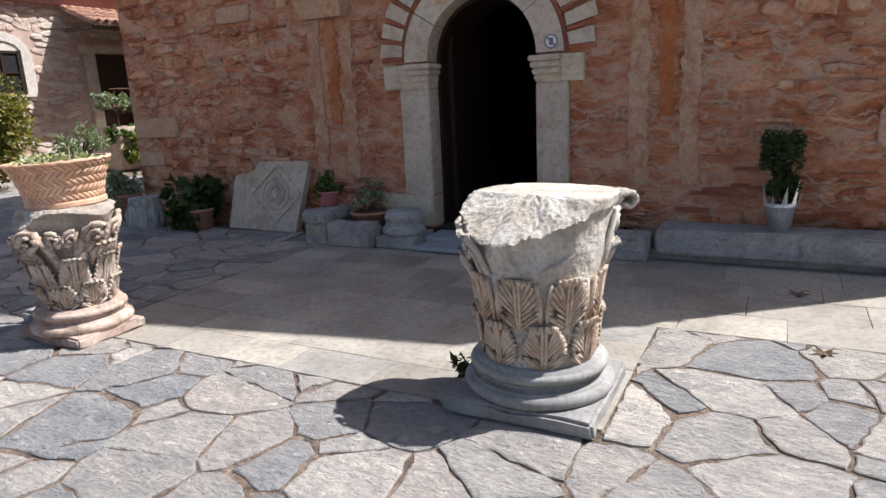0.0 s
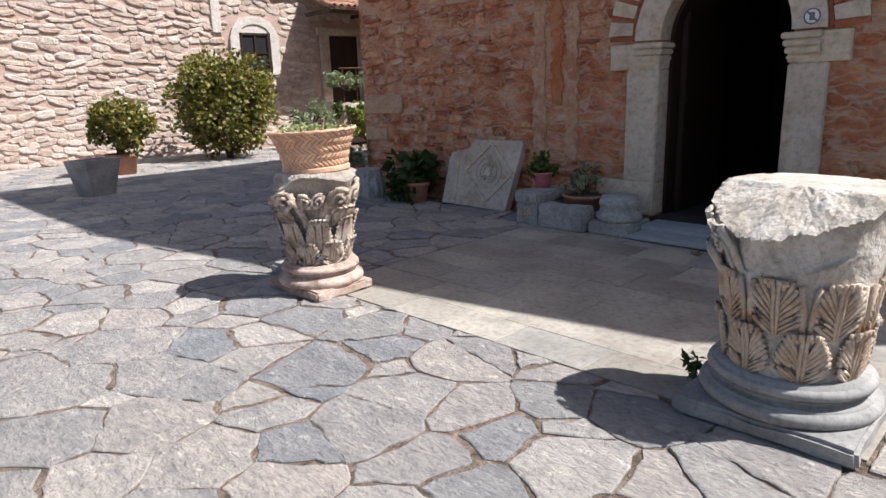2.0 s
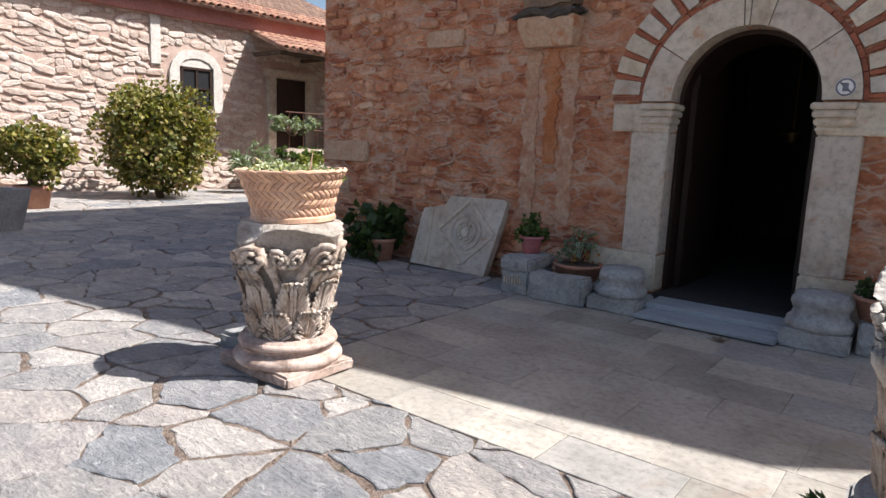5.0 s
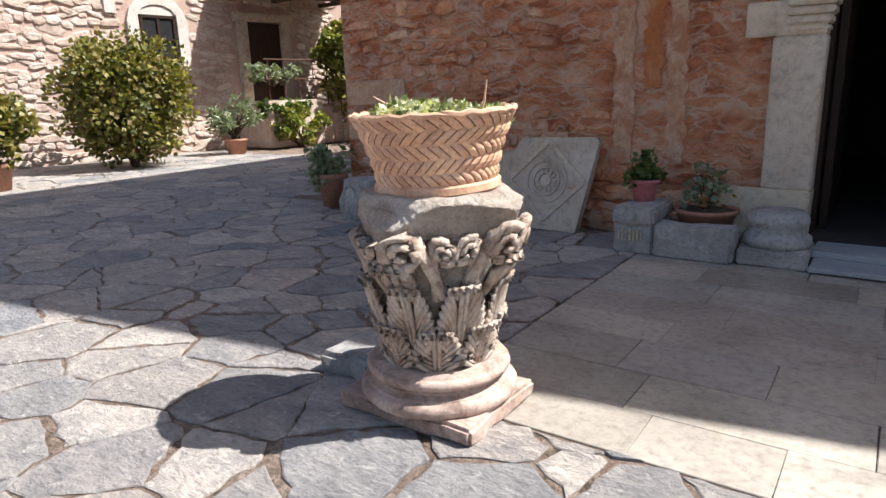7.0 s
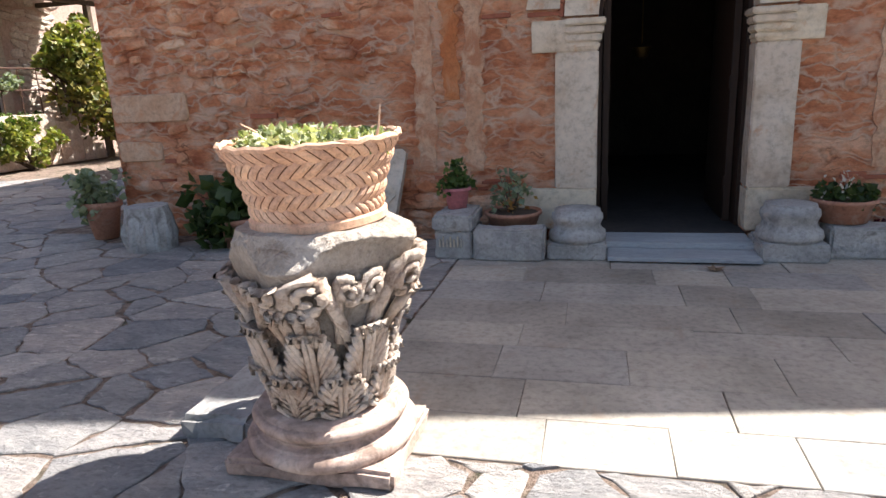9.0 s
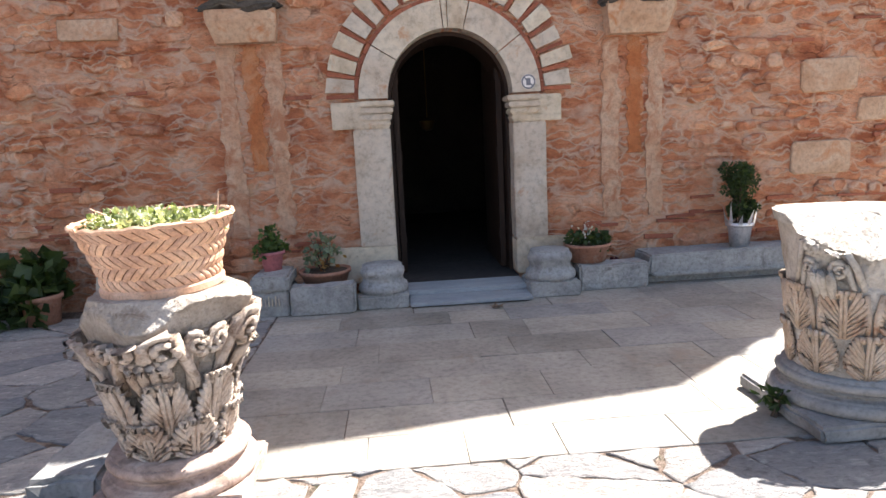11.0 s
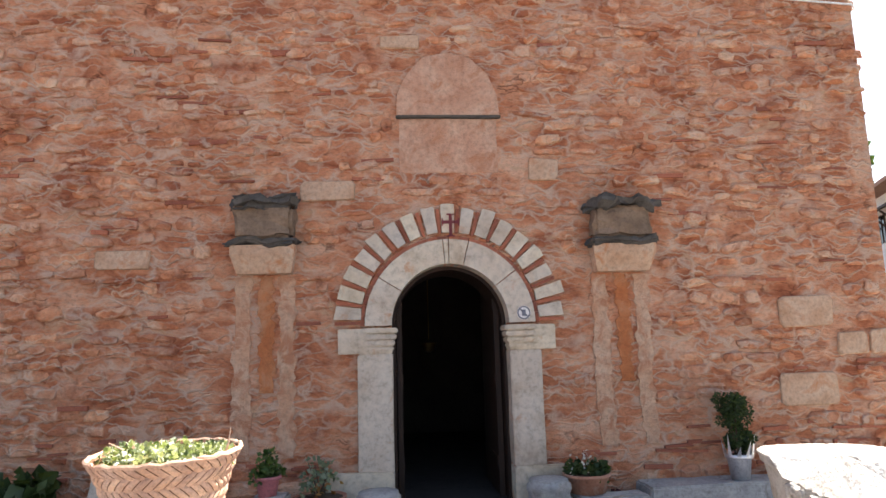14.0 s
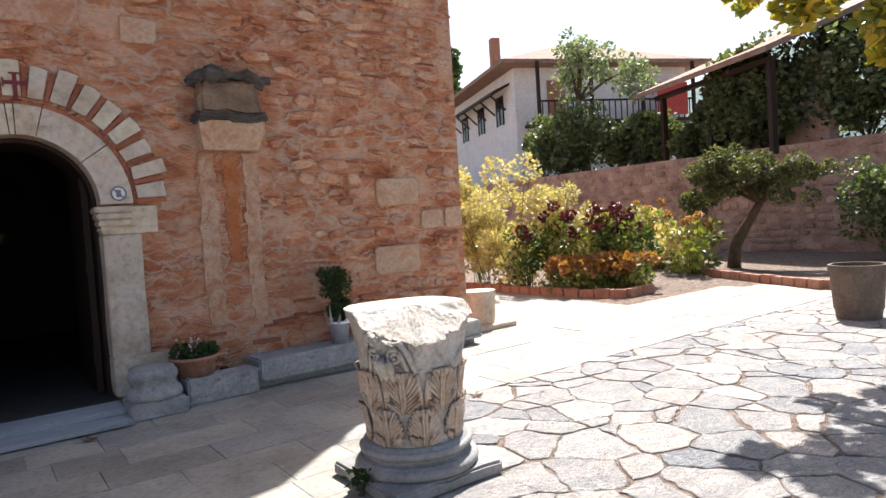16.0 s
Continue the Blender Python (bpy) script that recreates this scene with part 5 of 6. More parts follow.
bpy.data.objects["wall_retaining"].matrix_world = pose(16.5, 2.0, 0, 0, 0, -90)
structure(obj("terrace_ground", [(16.9, -14, 2.5), (60, -14, 3.5), (60, 60, 3.5), (16.9, 60, 2.5), (16.9, -14, -0.1), (16.9, 60, -0.1)], [(0, 1, 2, 3), (4, 0, 3, 5)], M_EARTH), "raised earth terrace above the retaining wall")


def tree(label, at, trunk_pts, radii, blobs, count, size, mat, seed, name="tree", limbs=7):
    rnd = random.Random(seed)
    t = thing(name, label, "tree", at)
    tp = [Vector(p) for p in trunk_pts]
    obj("trunk", *tube(trunk_pts, radii, 10), M_BARK, t, smooth=True)
    cl = []
    for c, (rx, ry, rz), n in blobs:
        for _ in range(n):
            d = Vector((rnd.gauss(0, 1), rnd.gauss(0, 1), rnd.gauss(0, 1))).normalized() * rnd.uniform(0.35, 1.0)
            cl.append(((c[0] + d.x * rx, c[1] + d.y * ry, c[2] + d.z * rz), min(rx, ry, rz) * rnd.uniform(0.2, 0.42)))
    top = tp[-1]
    obj("branching", *merge(*[tube([top, top.lerp(Vector(c), 0.5) + Vector((0, 0, 0.1)), c], [radii[-1] * 0.8, radii[-1] * 0.45, 0.008], 6) for c, _ in rnd.sample(cl, min(limbs, len(cl)))]), M_BARK, t)
    obj("crown", *leaves(cl, count, size, rnd), mat, t)
    return t


tree("small leaning garden tree with a dense olive-green crown", (12.4, 1.45, 0), [(0, 0, -0.05), (0.0, -0.05, 0.45), (0.10, -0.28, 0.9), (0.2, -0.5, 1.3)], [0.14, 0.12, 0.09, 0.07], [((0.1, -0.2, 1.95), (0.7, 0.85, 0.5), 40), ((-0.1, 0.45, 1.75), (0.6, 0.5, 0.7), 26), ((0.3, -1.15, 1.75), (0.6, 0.75, 0.5), 22)], 14000, 0.065, L_OLIVEGREEN, 41)
shrub("dense dark hedge bush in front of the stone wall", (14.6, -1.4, 0.0), 0.9, 1.7, 1.25, 60, 9000, 0.09, L_GARDEN, 42)
for k, (x, y, z, rx, ry, rz, m, s) in enumerate(((18.0, 10.9, 2.6, 1.3, 2.1, 1.45, L_GARDEN, 51), (19.4, 8.6, 2.7, 1.2, 1.6, 1.0, L_GARDEN, 52), (18.2, 3.6, 2.6, 1.4, 1.9, 1.7, L_GARDEN, 53), (18.6, 1.2, 2.6, 1.7, 2.2, 1.9, L_GARDEN, 54), (18.2, 5.6, 2.6, 0.8, 1.0, 0.6, L_GARDEN, 55), (19.0, -1.6, 2.6, 2.0, 2.4, 2.1, L_GARDEN, 56), (17.6, 4.0, 2.6, 0.7, 1.6, 1.6, L_GARDEN, 57))):
    shrub("dense leafy shrub above the retaining wall", (x, y, z), rx, ry, rz, 90, 10000, 0.14, m, s)
tree("airy olive-grey tree in front of the white house", (19.0, 11.0, 2.6), [(0, 0, 0), (0.1, 0, 1.5), (0, 0.2, 3.0)], [0.2, 0.16, 0.1], [((0, 0, 4.4), (1.2, 1.2, 1.3), 30), ((0.8, -1.6, 3.7), (1.1, 1.1, 0.8), 18)], 2200, 0.16, L_OLIVE, 61)
tree("tall dark conifer-like tree behind the house", (26.0, 30.0, 2.5), [(0, 0, 0), (0, 0, 4), (0, 0, 8)], [0.3, 0.22, 0.1], [((0, 0, 7.5), (2.0, 2.0, 4.0), 60)], 7000, 0.35, L_DARK, 62)

# white two-storey house
HS = thing("white_house", "whitewashed two-storey house with a low tiled hip roof", "house", (20.4, 16.2, 0.15), -22)


def hpart(name, *a, mat=M_WHITEWASH, par=HS, **k):
    return part(name, block(*a, 0.01), mat, par)


hpart("wall", -0.0, 9.0, 0.0, 0.3, 2.0, 8.0)
hpart("wall", 0.0, 0.3, 0.3, 11.0, 2.0, 8.0)
hpart("wall", 8.7, 9.0, 0.3, 11.0, 2.0, 8.0)
hpart("wall", 0.3, 8.7, 10.7, 11.0, 2.0, 8.0)
rz0, rz1 = 8.0, 10.2
V = [(-0.9, -0.9, rz0), (9.9, -0.9, rz0), (9.9, 11.9, rz0), (-0.9, 11.9, rz0), (-0.9, -0.9, rz0 + 0.18), (9.9, -0.9, rz0 + 0.18), (9.9, 11.9, rz0 + 0.18), (-0.9, 11.9, rz0 + 0.18), (4.5, 4.0, rz1), (4.5, 7.0, rz1)]
obj("roof", V, [(3, 2, 1, 0), (0, 1, 5, 4), (1, 2, 6, 5), (2, 3, 7, 6), (3, 0, 4, 7), (4, 5, 8), (5, 6, 9, 8), (6, 7, 9), (7, 4, 8, 9)], M_TILE_I, HS)
chm = hpart("chimney", 0.3, 0.75, 3.6, 4.05, 8.0, 10.4, mat=M_TERRA)
for y in (1.6, 4.6, 7.6):
    w = hpart("window", -0.04, 0.02, y, y + 0.9, 5.7, 7.0, mat=M_GLASSDARK)
    for a, b, c, d in ((y - 0.06, y, 5.65, 7.05), (y + 0.9, y + 0.96, 5.65, 7.05), (y + 0.42, y + 0.48, 5.7, 7.0), (y, y + 0.9, 7.0, 7.06)):
        hpart("window_frame", -0.07, 0.0, a, b, c, d, mat=M_DOORWOOD, par=w)
aw = obj("awning", [(-0.9, 0.6, 6.95), (-0.9, 9.6, 6.95), (0, 9.6, 7.35), (0, 0.6, 7.35), (-0.9, 0.6, 7.05), (-0.9, 9.6, 7.05), (0, 9.6, 7.45), (0, 0.6, 7.45)], [(0, 1, 2, 3), (7, 6, 5, 4), (0, 4, 5, 1), (1, 5, 6, 2), (3, 2, 6, 7), (0, 3, 7, 4)], M_DOORWOOD, HS)
for y in (1.3, 2.9, 4.3, 5.9, 7.3, 9.0):
    obj("bracket", *tube([(0, y, 6.3), (-0.7, y, 6.95)], [0.05, 0.05], 5), M_DOORWOOD, HS)
hpart("balcony_floor", 0.4, 8.8, -1.3, 0.0, 5.2, 5.35, mat=M_DOORWOOD)
for x in (0.6, 3.2, 5.8, 8.5):
    hpart("balcony_post", x, x + 0.14, -1.25, -1.1, 5.35, 8.0, mat=M_DOORWOOD)
for x in [0.8 + 0.3 * i for i in range(26)]:
    hpart("baluster", x, x + 0.05, -1.2, -1.15, 5.35, 6.2, mat=M_DOORWOOD)
hpart("balcony_rail", 0.6, 8.6, -1.23, -1.12, 6.2, 6.28, mat=M_DOORWOOD)
hpart("balcony_door", 1.6, 2.5, -0.05, 0.02, 5.35, 7.4, mat=M_TERRA)
hpart("red_cloth", 6.6, 8.2, -1.26, -1.2, 5.5, 7.0, mat=plain("red_cloth", (0.42, 0.06, 0.05)))
# low porch house with a tiled roof
PH = thing("veranda_house", "low stone house with a dark veranda and a tiled roof", "house", (18.2, 7.0, 0.1), -112)
part("wall", block(0.0, 5.0, 1.6, 1.9, 2.4, 5.0, 0.01), M_OLDWALL, PH)
part("wall", block(0.0, 0.3, 1.9, 6.0, 2.4, 5.0, 0.01), M_OLDWALL, PH)
for x in (0.1, 2.4, 4.8):
    part("veranda_post", block(x, x + 0.16, -0.1, 0.06, 2.4, 4.8, 0.01), M_DOORWOOD, PH)
part("veranda_beam", block(-0.2, 5, -0.12, 0.08, 4.72, 4.86, 0.01), M_DOORWOOD, PH)
obj("roof", [(-0.6, -0.6, 4.85), (5.4, -0.6, 4.85), (5.4, 3.8, 6.5), (-0.6, 3.8, 6.5), (-0.6, -0.6, 5.0), (5.4, -0.6, 5.0), (5.4, 3.8, 6.65), (-0.6, 3.8, 6.65)], [(0, 3, 2, 1), (4, 5, 6, 7), (0, 1, 5, 4), (1, 2, 6, 5), (2, 3, 7, 6), (3, 0, 4, 7)], M_TILE_I, PH)
part("door", block(2.6, 3.5, 1.55, 1.62, 2.5, 4.4, 0.01), M_DOORWOOD, PH)
# wooded hill far off, distance haze mixed into its colour
V, F = [], []
for i in range(41):
    for j in range(9):
        x, u = i / 40, j / 8
        ang = radians(10 + 50 * x)
        d = 550 + 250 * u
        hgt = (168 * math.exp(-((x - 0.30) / 0.30) ** 2) * u ** 0.8) * (1 + 0.06 * noise.noise(Vector((x * 9, u * 5, 0))))
        V.append((d * math.cos(ang), d * math.sin(ang), hgt + 2))
for i in range(40):
    for j in range(8):
        F.append((i * 9 + j, (i + 1) * 9 + j, (i + 1) * 9 + j + 1, i * 9 + j + 1))
structure(obj("backdrop_hill", V, F, M_HILL, smooth=True), "far wooded hill with haze painted into its colour")
# plane tree over the yard, whose branches hang into view
tree("tall plane tree with yellowing leaves overhanging the yard", (8.2, -6.0, 0), [(0, 0, -0.05), (0.1, 0.1, 1.8), (0, 0.3, 3.6)], [0.26, 0.2, 0.15], [((-2.3, 3.0, 3.45), (0.9, 0.7, 0.42), 22), ((-2.4, 2.2, 2.75), (0.5, 0.4, 0.32), 10), ((-3.2, 3.3, 3.35), (0.5, 0.4, 0.2), 8), ((-1.0, 2.0, 4.2), (1.3, 1.2, 0.7), 26), ((0.6, 0.2, 5.0), (2.0, 2.0, 1.2), 40)], 6500, 0.125, L_AUTUMN, 71, limbs=16)

# ---- pieces of walls and pavements ----


def shares(name, V, F, mat):
    me = bpy.data.meshes.new(name)
    me.from_pydata(V, [], F)
    me.materials.append(mat)
    return me


def wall_stones(wall, x0, x1, z0, z1, hgt, wid, keep, near, mat, mat_i, depth, seed, limit=300, name="stone", skip=0.12, tilt=0.09, swell=1.0, stray=0.012):
    """Courses of uneven stones over a wall's face; the nearest are pieces of their own."""
    rnd = random.Random(seed)
    kinds = [stone_piece(1, 1, 1, rnd) for _ in range(14)]
    meshes = [shares(name, V, F, mat) for V, F in kinds]
    rest, count, z = [], 0, z0
    inv = wall.matrix_world.inverted()
    while z < z1:
        h = rnd.uniform(*hgt)
        x = x0 + rnd.uniform(0, 0.1)
        while x < x1:
            w = rnd.uniform(*wid) * (1.5 if rnd.random() < 0.15 else 1)
            cx, cz = x + w / 2, z + h / 2 + 0.025 * math.sin(x * 2.1 + z * 3) + rnd.uniform(-stray, stray)
            x += w + rnd.uniform(0.008, 0.03)
            if not keep(cx, cz, w, h) or x > x1 + 0.1 or rnd.random() < skip:
                continue
            hh = h * rnd.uniform(0.7, 1.0)
            m = Matrix.Translation((cx, 0, cz)) @ Euler((0, rnd.uniform(-tilt, tilt), 0)).to_matrix().to_4x4() @ Matrix.Diagonal((w * swell, rnd.uniform(*depth), hh * swell, 1))
            k = rnd.randrange(14)
            if near(cx, cz) and count < limit:
                o = new(name, meshes[k])
                o.parent = wall
                o.matrix_local = m
                count += 1
            else:
                rest.append(([tuple(m @ Vector(v)) for v in kinds[k][0]], kinds[k][1]))
        z += h + rnd.uniform(0.004, 0.018)
    if rest:
        o = obj(name + "_rest", *merge(*rest), mat_i, wall)
        o["kind"] = "stuff"


WHITE = ((3.04, 3.60, 0.82, 1.13), (3.11, 3.63, 1.54, 1.83), (3.96, 4.19, 1.28, 1.50), (3.64, 3.93, 1.27, 1.48), (-3.08, -2.60, 2.20, 2.38), (-1.30, -0.81, 2.80, 2.97), (0.80, 1.09, 2.97, 3.18), (-0.56, -0.19, 4.27, 4.40), (-4.64, -3.90, 1.01, 1.25), (-4.62, -4.2, 0.66, 0.84))
facade = bpy.data.objects["wall_facade"]


def keep_facade(x, z, w, h):
    if math.hypot(x - DC, z - DZ) < 1.12 + w * 0.3 and z > DZ - 0.1 or abs(x - DC) < 1.05 + w * 0.4 and z < DZ + 0.1:
        return False
    for a, b, c, d in WHITE:
        if a - w / 2 < x < b + w / 2 and c - h / 2 < z < d + h / 2:
            return False
    for xc in (-1.60, 1.61):
        if abs(x - xc) < 0.3 + w / 2 and 2.1 < z < 2.9 or abs(x - xc) < 0.24 + w / 2 and 0.5 < z < 2.15:
            return False
    if -0.45 - w / 2 < x < 0.58 + w / 2 and 3.0 < z < 4.25:
        return False
    return True


wall_stones(facade, XL + 0.03, XR - 0.02, 0.05, 5.4, (0.045, 0.15), (0.10, 0.34), keep_facade, lambda x, z: abs(x) < 2.8 and z < 2.6, M_RUBBLE, M_RUBBLE_I, (0.012, 0.038), 4, skip=0.34, tilt=0.2)
def ashlar(w, h, rnd):
    """A squared face stone with worn, slightly uneven corners."""
    ol_ = []
    for sx, sz in ((-1, -1), (1, -1), (1, 1), (-1, 1)):
        cx, cz, q = sx * w / 2, sz * h / 2, min(w, h) * 0.12
        p, r = ((cx, cz - sz * q), (cx - sx * q, cz)) if sx * sz > 0 else ((cx - sx * q, cz), (cx, cz - sz * q))
        for x, z in (p, r):
            ol_.append((x + rnd.uniform(-0.012, 0.012), z + rnd.uniform(-0.012, 0.012)))
    ol_.sort(key=lambda v: math.atan2(v[1] / h, v[0] / w))
    n = len(ol_)
    V = [(x, 0.01, z) for x, z in ol_] + [(x * 0.99, -0.018, z * 0.98) for x, z in ol_] + [(x * 0.94, -0.027, z * 0.90) for x, z in ol_]
    F = [(j * n + i, j * n + (i + 1) % n, (j + 1) * n + (i + 1) % n, (j + 1) * n + i) for j in range(2) for i in range(n)]
    return V, F + [tuple(2 * n + i for i in range(n))]


for i, (a, b, c, d) in enumerate(WHITE):
    V, F = ashlar(b - a, d - c, R)
    o = obj("pale_ashlar", V, F, M_ASHLAR, facade)
    o.location = ((a + b) / 2, 0, (c + d) / 2)
# thin brick courses and pale lime streaks below the corbels
bk = random.Random(13)
Vb, Fb = prism([(-0.5, -0.5), (0.5, -0.5), (0.5, 0.5), (-0.5, 0.5)], -1, 0.2)
bme = shares("brick", Vb, Fb, M_BRICK)
for i in range(150):
    x, z = bk.uniform(XL + 0.1, XR - 0.2), bk.choice((bk.uniform(0.3, 0.75), bk.uniform(0.8, 4.9)))
    w, h = bk.uniform(0.12, 0.34), bk.uniform(0.018, 0.04)
    if keep_facade(x, z, w, h):
        o = new("brick", bme)
        o.parent = facade
        o.matrix_local = Matrix.Translation((x, 0, z)) @ Euler((0, bk.uniform(-0.05, 0.05), 0)).to_matrix().to_4x4() @ Matrix.Diagonal((w, bk.uniform(0.012, 0.03), h, 1))
M_LIME = surface("pale_lime_wash", [(0.50, 0.26, 0.15), (0.57, 0.36, 0.24), (0.61, 0.43, 0.31)], 4, 28, 0.95, 0.8, 0.02, stain=((0.44, 0.20, 0.11), 6, 0.50), pits=60)
M_RUST = surface("rust_orange_wash", [(0.42, 0.13, 0.045), (0.52, 0.21, 0.09)], 4, 28, 0.95, 0.8, 0.02, pits=60, stain=((0.52, 0.26, 0.14), 4, 0.5))


def streak(x, z0, z1, w, mat, seed):
    rnd = random.Random(seed)
    n = 30
    l = [(x - w / 2 + rnd.uniform(-0.025, 0.025), z0 + (z1 - z0) * i / n) for i in range(n + 1)]
    r = [(x + w / 2 + rnd.uniform(-0.025, 0.025), z0 + (z1 - z0) * i / n) for i in range(n + 1)]
    obj("wash_streak", *prism(r + l[::-1], -0.010 - 0.001 * (seed % 5), 0.0), mat, facade)


for xc, zb in ((-1.60, 2.13), (1.61, 2.09)):
    streak(xc - 0.20, 0.55, zb - 0.02, 0.15, M_LIME, 3 + int(xc * 10))
    streak(xc + 0.01, 1.1, zb - 0.02, 0.12, M_RUST, 5 + int(xc * 10))
    streak(xc + 0.19, 0.55, zb - 0.02, 0.14, M_LIME, 7 + int(xc * 10))
ow = bpy.data.objects["wall_outbuilding"]
wall_stones(ow, -9.5, 5.2, 0.0, 3.72, (0.08, 0.17), (0.12, 0.38), lambda x, z, w, h: not (min(abs(x - 0.4), abs(x + 5.55)) < 0.62 + w / 2 and 1.7 < z < 3.15) and not (2.0 < x < 3.8 and z < 3.0), lambda x, z: -4.5 < x < 2.2 and 0.6 < z, M_OLDWALL, M_OLDWALL_I, (0.014, 0.040), 9, skip=0.0, tilt=0.34, swell=1.2, stray=0.05)
rw = bpy.data.objects["wall_retaining"]
wall_stones(rw, -11, 5, 0.0, 2.6, (0.14, 0.24), (0.2, 0.45), lambda x, z, w, h: True, lambda x, z: False, M_RETWALL, M_RETWALL, (0.02, 0.05), 10)


def clip(poly, px, py, nx, ny):
    """The part of a polygon on the inner side of a line."""
    out = []
    for i, (x0, y0) in enumerate(poly):
        x1, y1 = poly[(i + 1) % len(poly)]
        d0, d1 = (x0 - px) * nx + (y0 - py) * ny, (x1 - px) * nx + (y1 - py) * ny
        if d0 <= 0:
            out.append((x0, y0))
        if d0 * d1 < 0:
            t = d0 / (d0 - d1)
            out.append((x0 + (x1 - x0) * t, y0 + (y1 - y0) * t))
    return out


def flag_zone(x, y):
    """Whether irregular flagstones lie here; the rest is squared paving."""
    if -1.45 < x < 1.9:
        return y < -3.12
    if x >= 1.9:
        return y < -1.86
    return True


rf = random.Random(19)
seeds = []
for gx in range(-36, 46):
    for gy in range(-23, 25):
        x, y = gx * 0.355 + (gy % 2) * 0.18 + rf.uniform(-0.18, 0.18), gy * 0.285 - 3.0 + rf.uniform(-0.14, 0.14)
        if rf.random() < (0.10 if x < 2.0 else 0.03):
            continue
        seeds.append((x, y))
S = np.array(seeds)
W = [rf.choice((-0.032, -0.014, 0.0, 0.004, 0.016, 0.036)) for _ in seeds]   # large stones and small fillers
paving = structure(obj("pavement", [(-13, -9.6, -0.007), (17, -9.6, -0.007), (17, 4, -0.007), (-13, 4, -0.007), (-13, -9.6, -0.05), (17, -9.6, -0.05), (17, 4, -0.05), (-13, 4, -0.05)], [(0, 1, 2, 3), (0, 4, 5, 1), (2, 6, 7, 3), (1, 5, 6, 2), (3, 7, 4, 0)], M_EARTH), "irregular flagstone and squared stone paving with sandy joints")
rest, flags_ = [], []


def flag_mesh(poly, rnd):
    """A flagstone from its outline: uneven edges, a worn rim and a slightly tilted top."""
    cx, cy = sum(p[0] for p in poly) / len(poly), sum(p[1] for p in poly) / len(poly)
    ring_ = []
    for i, (x0, y0) in enumerate(poly):
        x1, y1 = poly[(i + 1) % len(poly)]
        k = max(1, min(9, int(math.hypot(x1 - x0, y1 - y0) / 0.055)))
        for j in range(k):
            t = j / k
            ring_.append((x0 + (x1 - x0) * t + rnd.uniform(-0.014, 0.014), y0 + (y1 - y0) * t + rnd.uniform(-0.014, 0.014)))
    tx, ty, zt = rnd.uniform(-0.010, 0.010), rnd.uniform(-0.010, 0.010), rnd.uniform(-0.001, 0.005)
    top = lambda x, y: zt + tx * (x - cx) + ty * (y - cy)
    n = len(ring_)
    V = [(x, y, -0.03) for x, y in ring_] + [(x, y, top(x, y) - 0.004) for x, y in ring_]
    V += [(cx + (x - cx) * (1 - 0.007 / max(0.05, math.hypot(x - cx, y - cy))), cy + (y - cy) * (1 - 0.007 / max(0.05, math.hypot(x - cx, y - cy))), top(x, y)) for x, y in ring_]
    F = [(j * n + i, j * n + (i + 1) % n, (j + 1) * n + (i + 1) % n, (j + 1) * n + i) for j in range(2) for i in range(n)]
    F.append(tuple(2 * n + i for i in range(n)))
    return V, F, (cx, cy)


for i, (x, y) in enumerate(seeds):
    if not flag_zone(x, y - (0.36 if x > -1.45 else 0)) and not (1.5 < x < 1.9 and y < -1.6) and not (-1.45 < x < -1.1) or y > 3.6 or (y > -0.1 and x > XL - 0.2 and x < XR + 0.2):
        continue
    d = np.hypot(S[:, 0] - x, S[:, 1] - y)
    order = np.argsort(d)[1:18]
    poly = [(x - 1.2, y - 1.2), (x + 1.2, y - 1.2), (x + 1.2, y + 1.2), (x - 1.2, y + 1.2)]
    gap = rf.choice((0.003, 0.005, 0.008, 0.013, 0.020))
    for j in order:
        qx, qy = S[j]
        dx, dy = qx - x, qy - y
        L = math.hypot(dx, dy)
        h = 0.5 + (W[i] - W[j]) / (2 * L * L)
        poly = clip(poly, x + dx * h - dx / L * gap, y + dy * h - dy / L * gap, dx / L, dy / L)
        if len(poly) < 3:
            break
    if -1.1 < x < 1.5 or -1.45 < x < 1.9 and y < -3.13:
        poly = clip(poly, 0, -3.13, 0, 1)
    elif x >= 1.5:
        poly = clip(poly, 0, -1.87, 0, 1)
        if y > -3.13:
            poly = clip(poly, 1.89, 0, -1, 0)
    else:
        poly = clip(poly, 0, 3.9, 0, 1)
        if y > -3.2:
            poly = clip(poly, -1.46, 0, 1, 0)
        if XL - 1 < x and y > -1.2:
            poly = clip(poly, 0, -0.02, 0, 1)
    if len(poly) < 3:
        continue
    flags_.append(flag_mesh(poly, rf))
flags_.sort(key=lambda f: max(abs(f[2][0] - 0.3) * 0.8, abs(f[2][1] + 3.8)))
for i, (V, F, c) in enumerate(flags_):
    if i < 290:
        obj("flagstone", V, F, M_FLAG, paving)
    else:
        rest.append((V, F))
obj("flagstone_rest", *merge(*rest), M_FLAG_I, paving)["kind"] = "stuff"


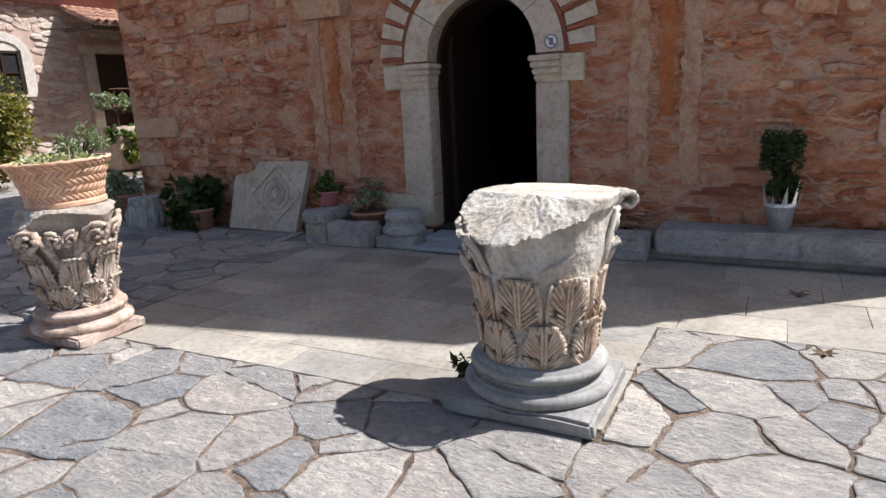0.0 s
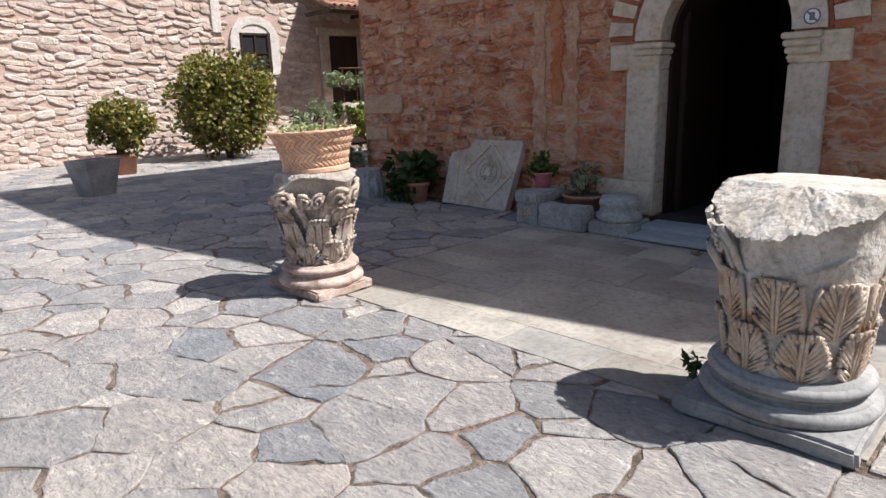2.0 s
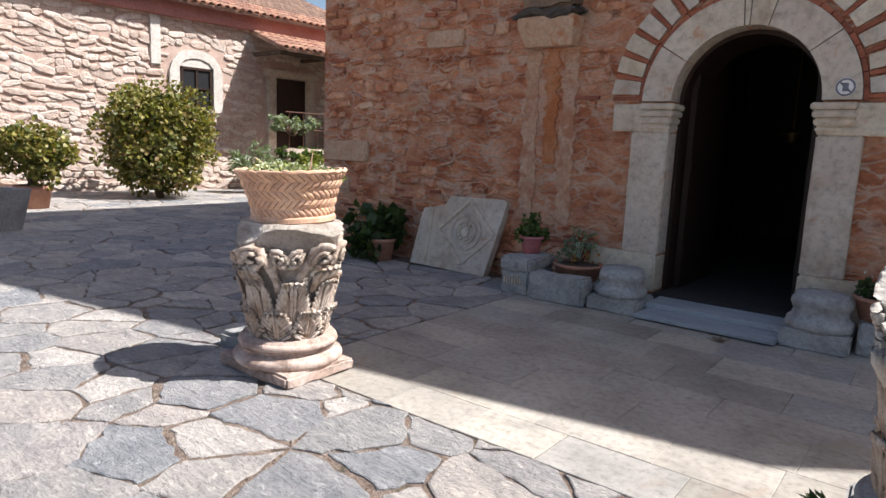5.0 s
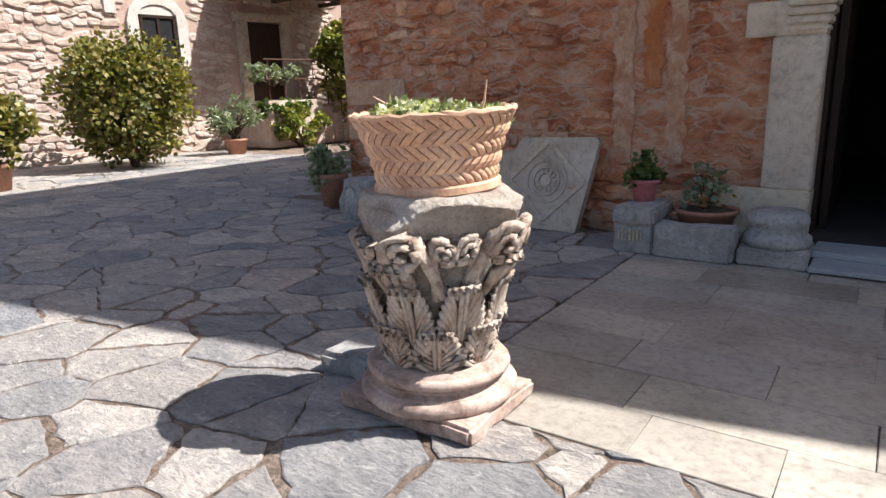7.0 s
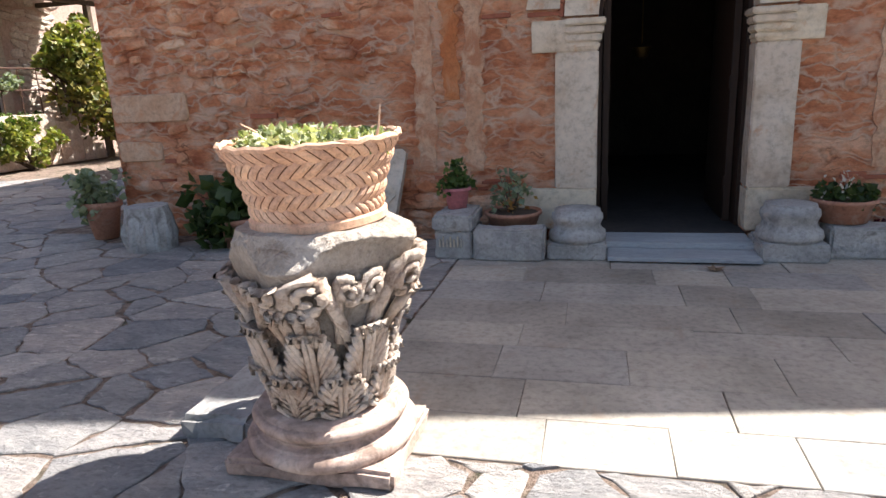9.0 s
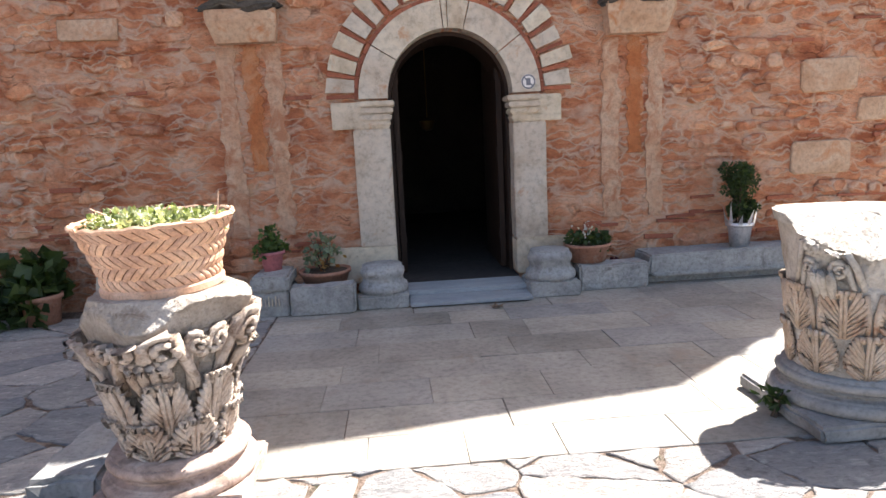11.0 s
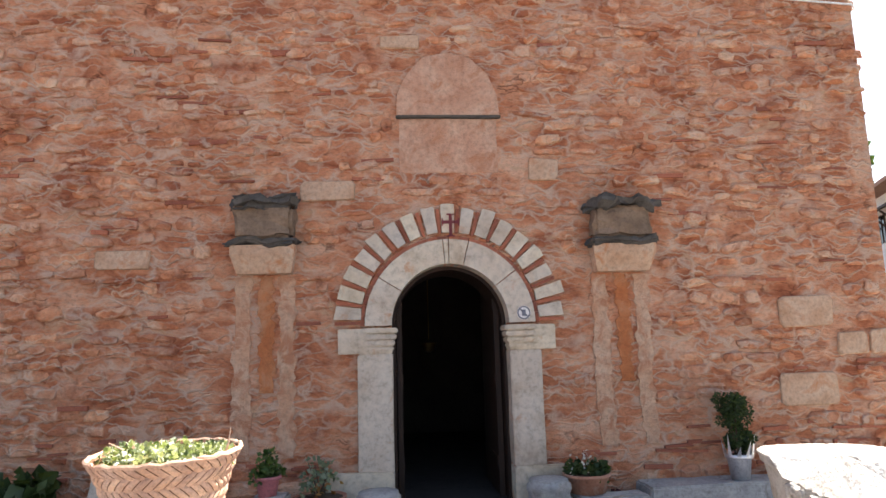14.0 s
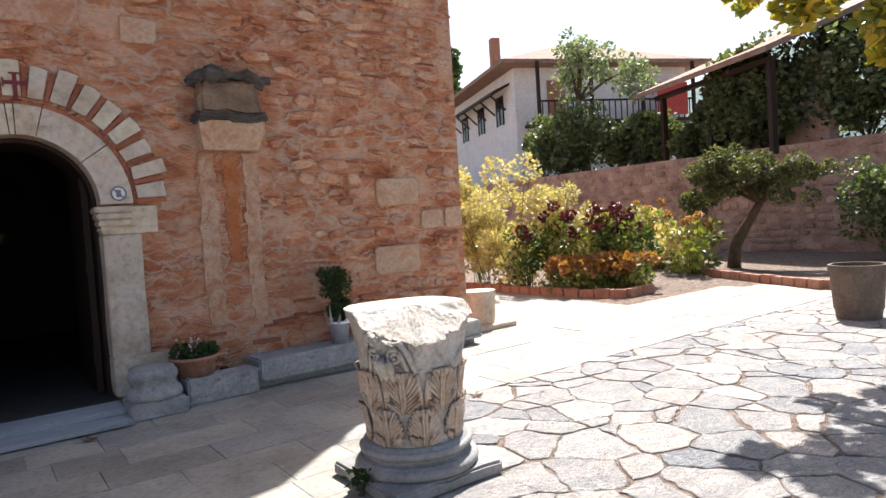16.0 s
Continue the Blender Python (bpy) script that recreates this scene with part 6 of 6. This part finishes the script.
def paver(x0, x1, y0, y1, rnd):
    z = rnd.uniform(-0.002, 0.003)
    j = lambda: rnd.uniform(-0.003, 0.003)
    ring_ = [(x0 + j(), y0 + j()), (x1 + j(), y0 + j()), (x1 + j(), y1 + j()), (x0 + j(), y1 + j())]
    V = [(x, y, -0.03) for x, y in ring_] + [(x, y, z - 0.003) for x, y in ring_]
    V += [(x + (0.003 if k in (0, 3) else -0.003), y + (0.003 if k < 2 else -0.003), z) for k, (x, y) in enumerate(ring_)]
    F = [(q * 4 + i, q * 4 + (i + 1) % 4, q * 4 + 4 + (i + 1) % 4, q * 4 + 4 + i) for q in range(2) for i in range(4)] + [(8, 9, 10, 11)]
    return V, F


ys = [-3.12, -2.82, -2.50, -2.15, -1.86, -1.5, -1.12, -0.80, -0.40, -0.02]
for j in range(len(ys) - 1):
    x = -1.44
    xe = 1.88 if ys[j + 1] <= -1.8 else 5.2
    while x < xe - 0.15:
        w = min(rf.uniform(0.38, 0.85), xe - x)
        obj("paver", *paver(x + 0.001, x + w - 0.001, ys[j] + 0.001, ys[j + 1] - 0.001, rf), M_SLAB, paving)
        x += w
prest = []
for j in range(4, 16):
    y0 = ys[j] if j < 9 else -0.02 + (j - 9) * 0.55
    y1 = ys[j + 1] if j + 1 < 10 else -0.02 + (j - 8) * 0.55
    x = 5.2 if j < 9 else 4.35
    if j >= 9 and y1 > 3.6:
        break
    while x < (9.4 if y1 < 0.2 else 7.0):
        w = rf.uniform(0.5, 0.95)
        prest.append(paver(x + 0.004, x + w - 0.004, y0 + 0.004, y1 - 0.004, rf))
        x += w
obj("paver_rest", *merge(*prest), M_SLAB, paving)["kind"] = "stuff"

# dry leaves and weeds on the paving
for i, (x, y) in enumerate(((2.70, -1.98), (2.6, -1.0), (0.25, -0.78))):
    rl_ = random.Random(200 + i)
    dl = thing("dry_leaf", "curled brown fallen plane leaf on the paving", "leaf", (x, y, 0.004), rl_.uniform(0, 360), "fallen leaves")
    V, F = [(0, 0, 0.012)], []
    for k in range(10):
        r = (0.075 if k % 2 else 0.03) * rl_.uniform(0.8, 1.2)
        V.append((r * math.cos(k * 0.628), r * math.sin(k * 0.628), 0.02 * (k % 2)))
    F = [(0, 1 + k, 1 + (k + 1) % 10) for k in range(10)]
    obj("blade", V, F, M_CORBEL, dl)
    obj("stalk", *tube([(0, 0, 0.012), (0.05, 0.02, 0.02), (0.09, 0.03, 0.01)], [0.003, 0.003, 0.002], 5), M_CORBEL, dl)
plant("small dark weed growing against the capital's base", (1.17, -2.93, 0.0), ball(0, 0, 0.09, 0.05, 7, rp), 46, 0.055, L_DARK, "weed", stems=9, seed=44, slim=0.25)
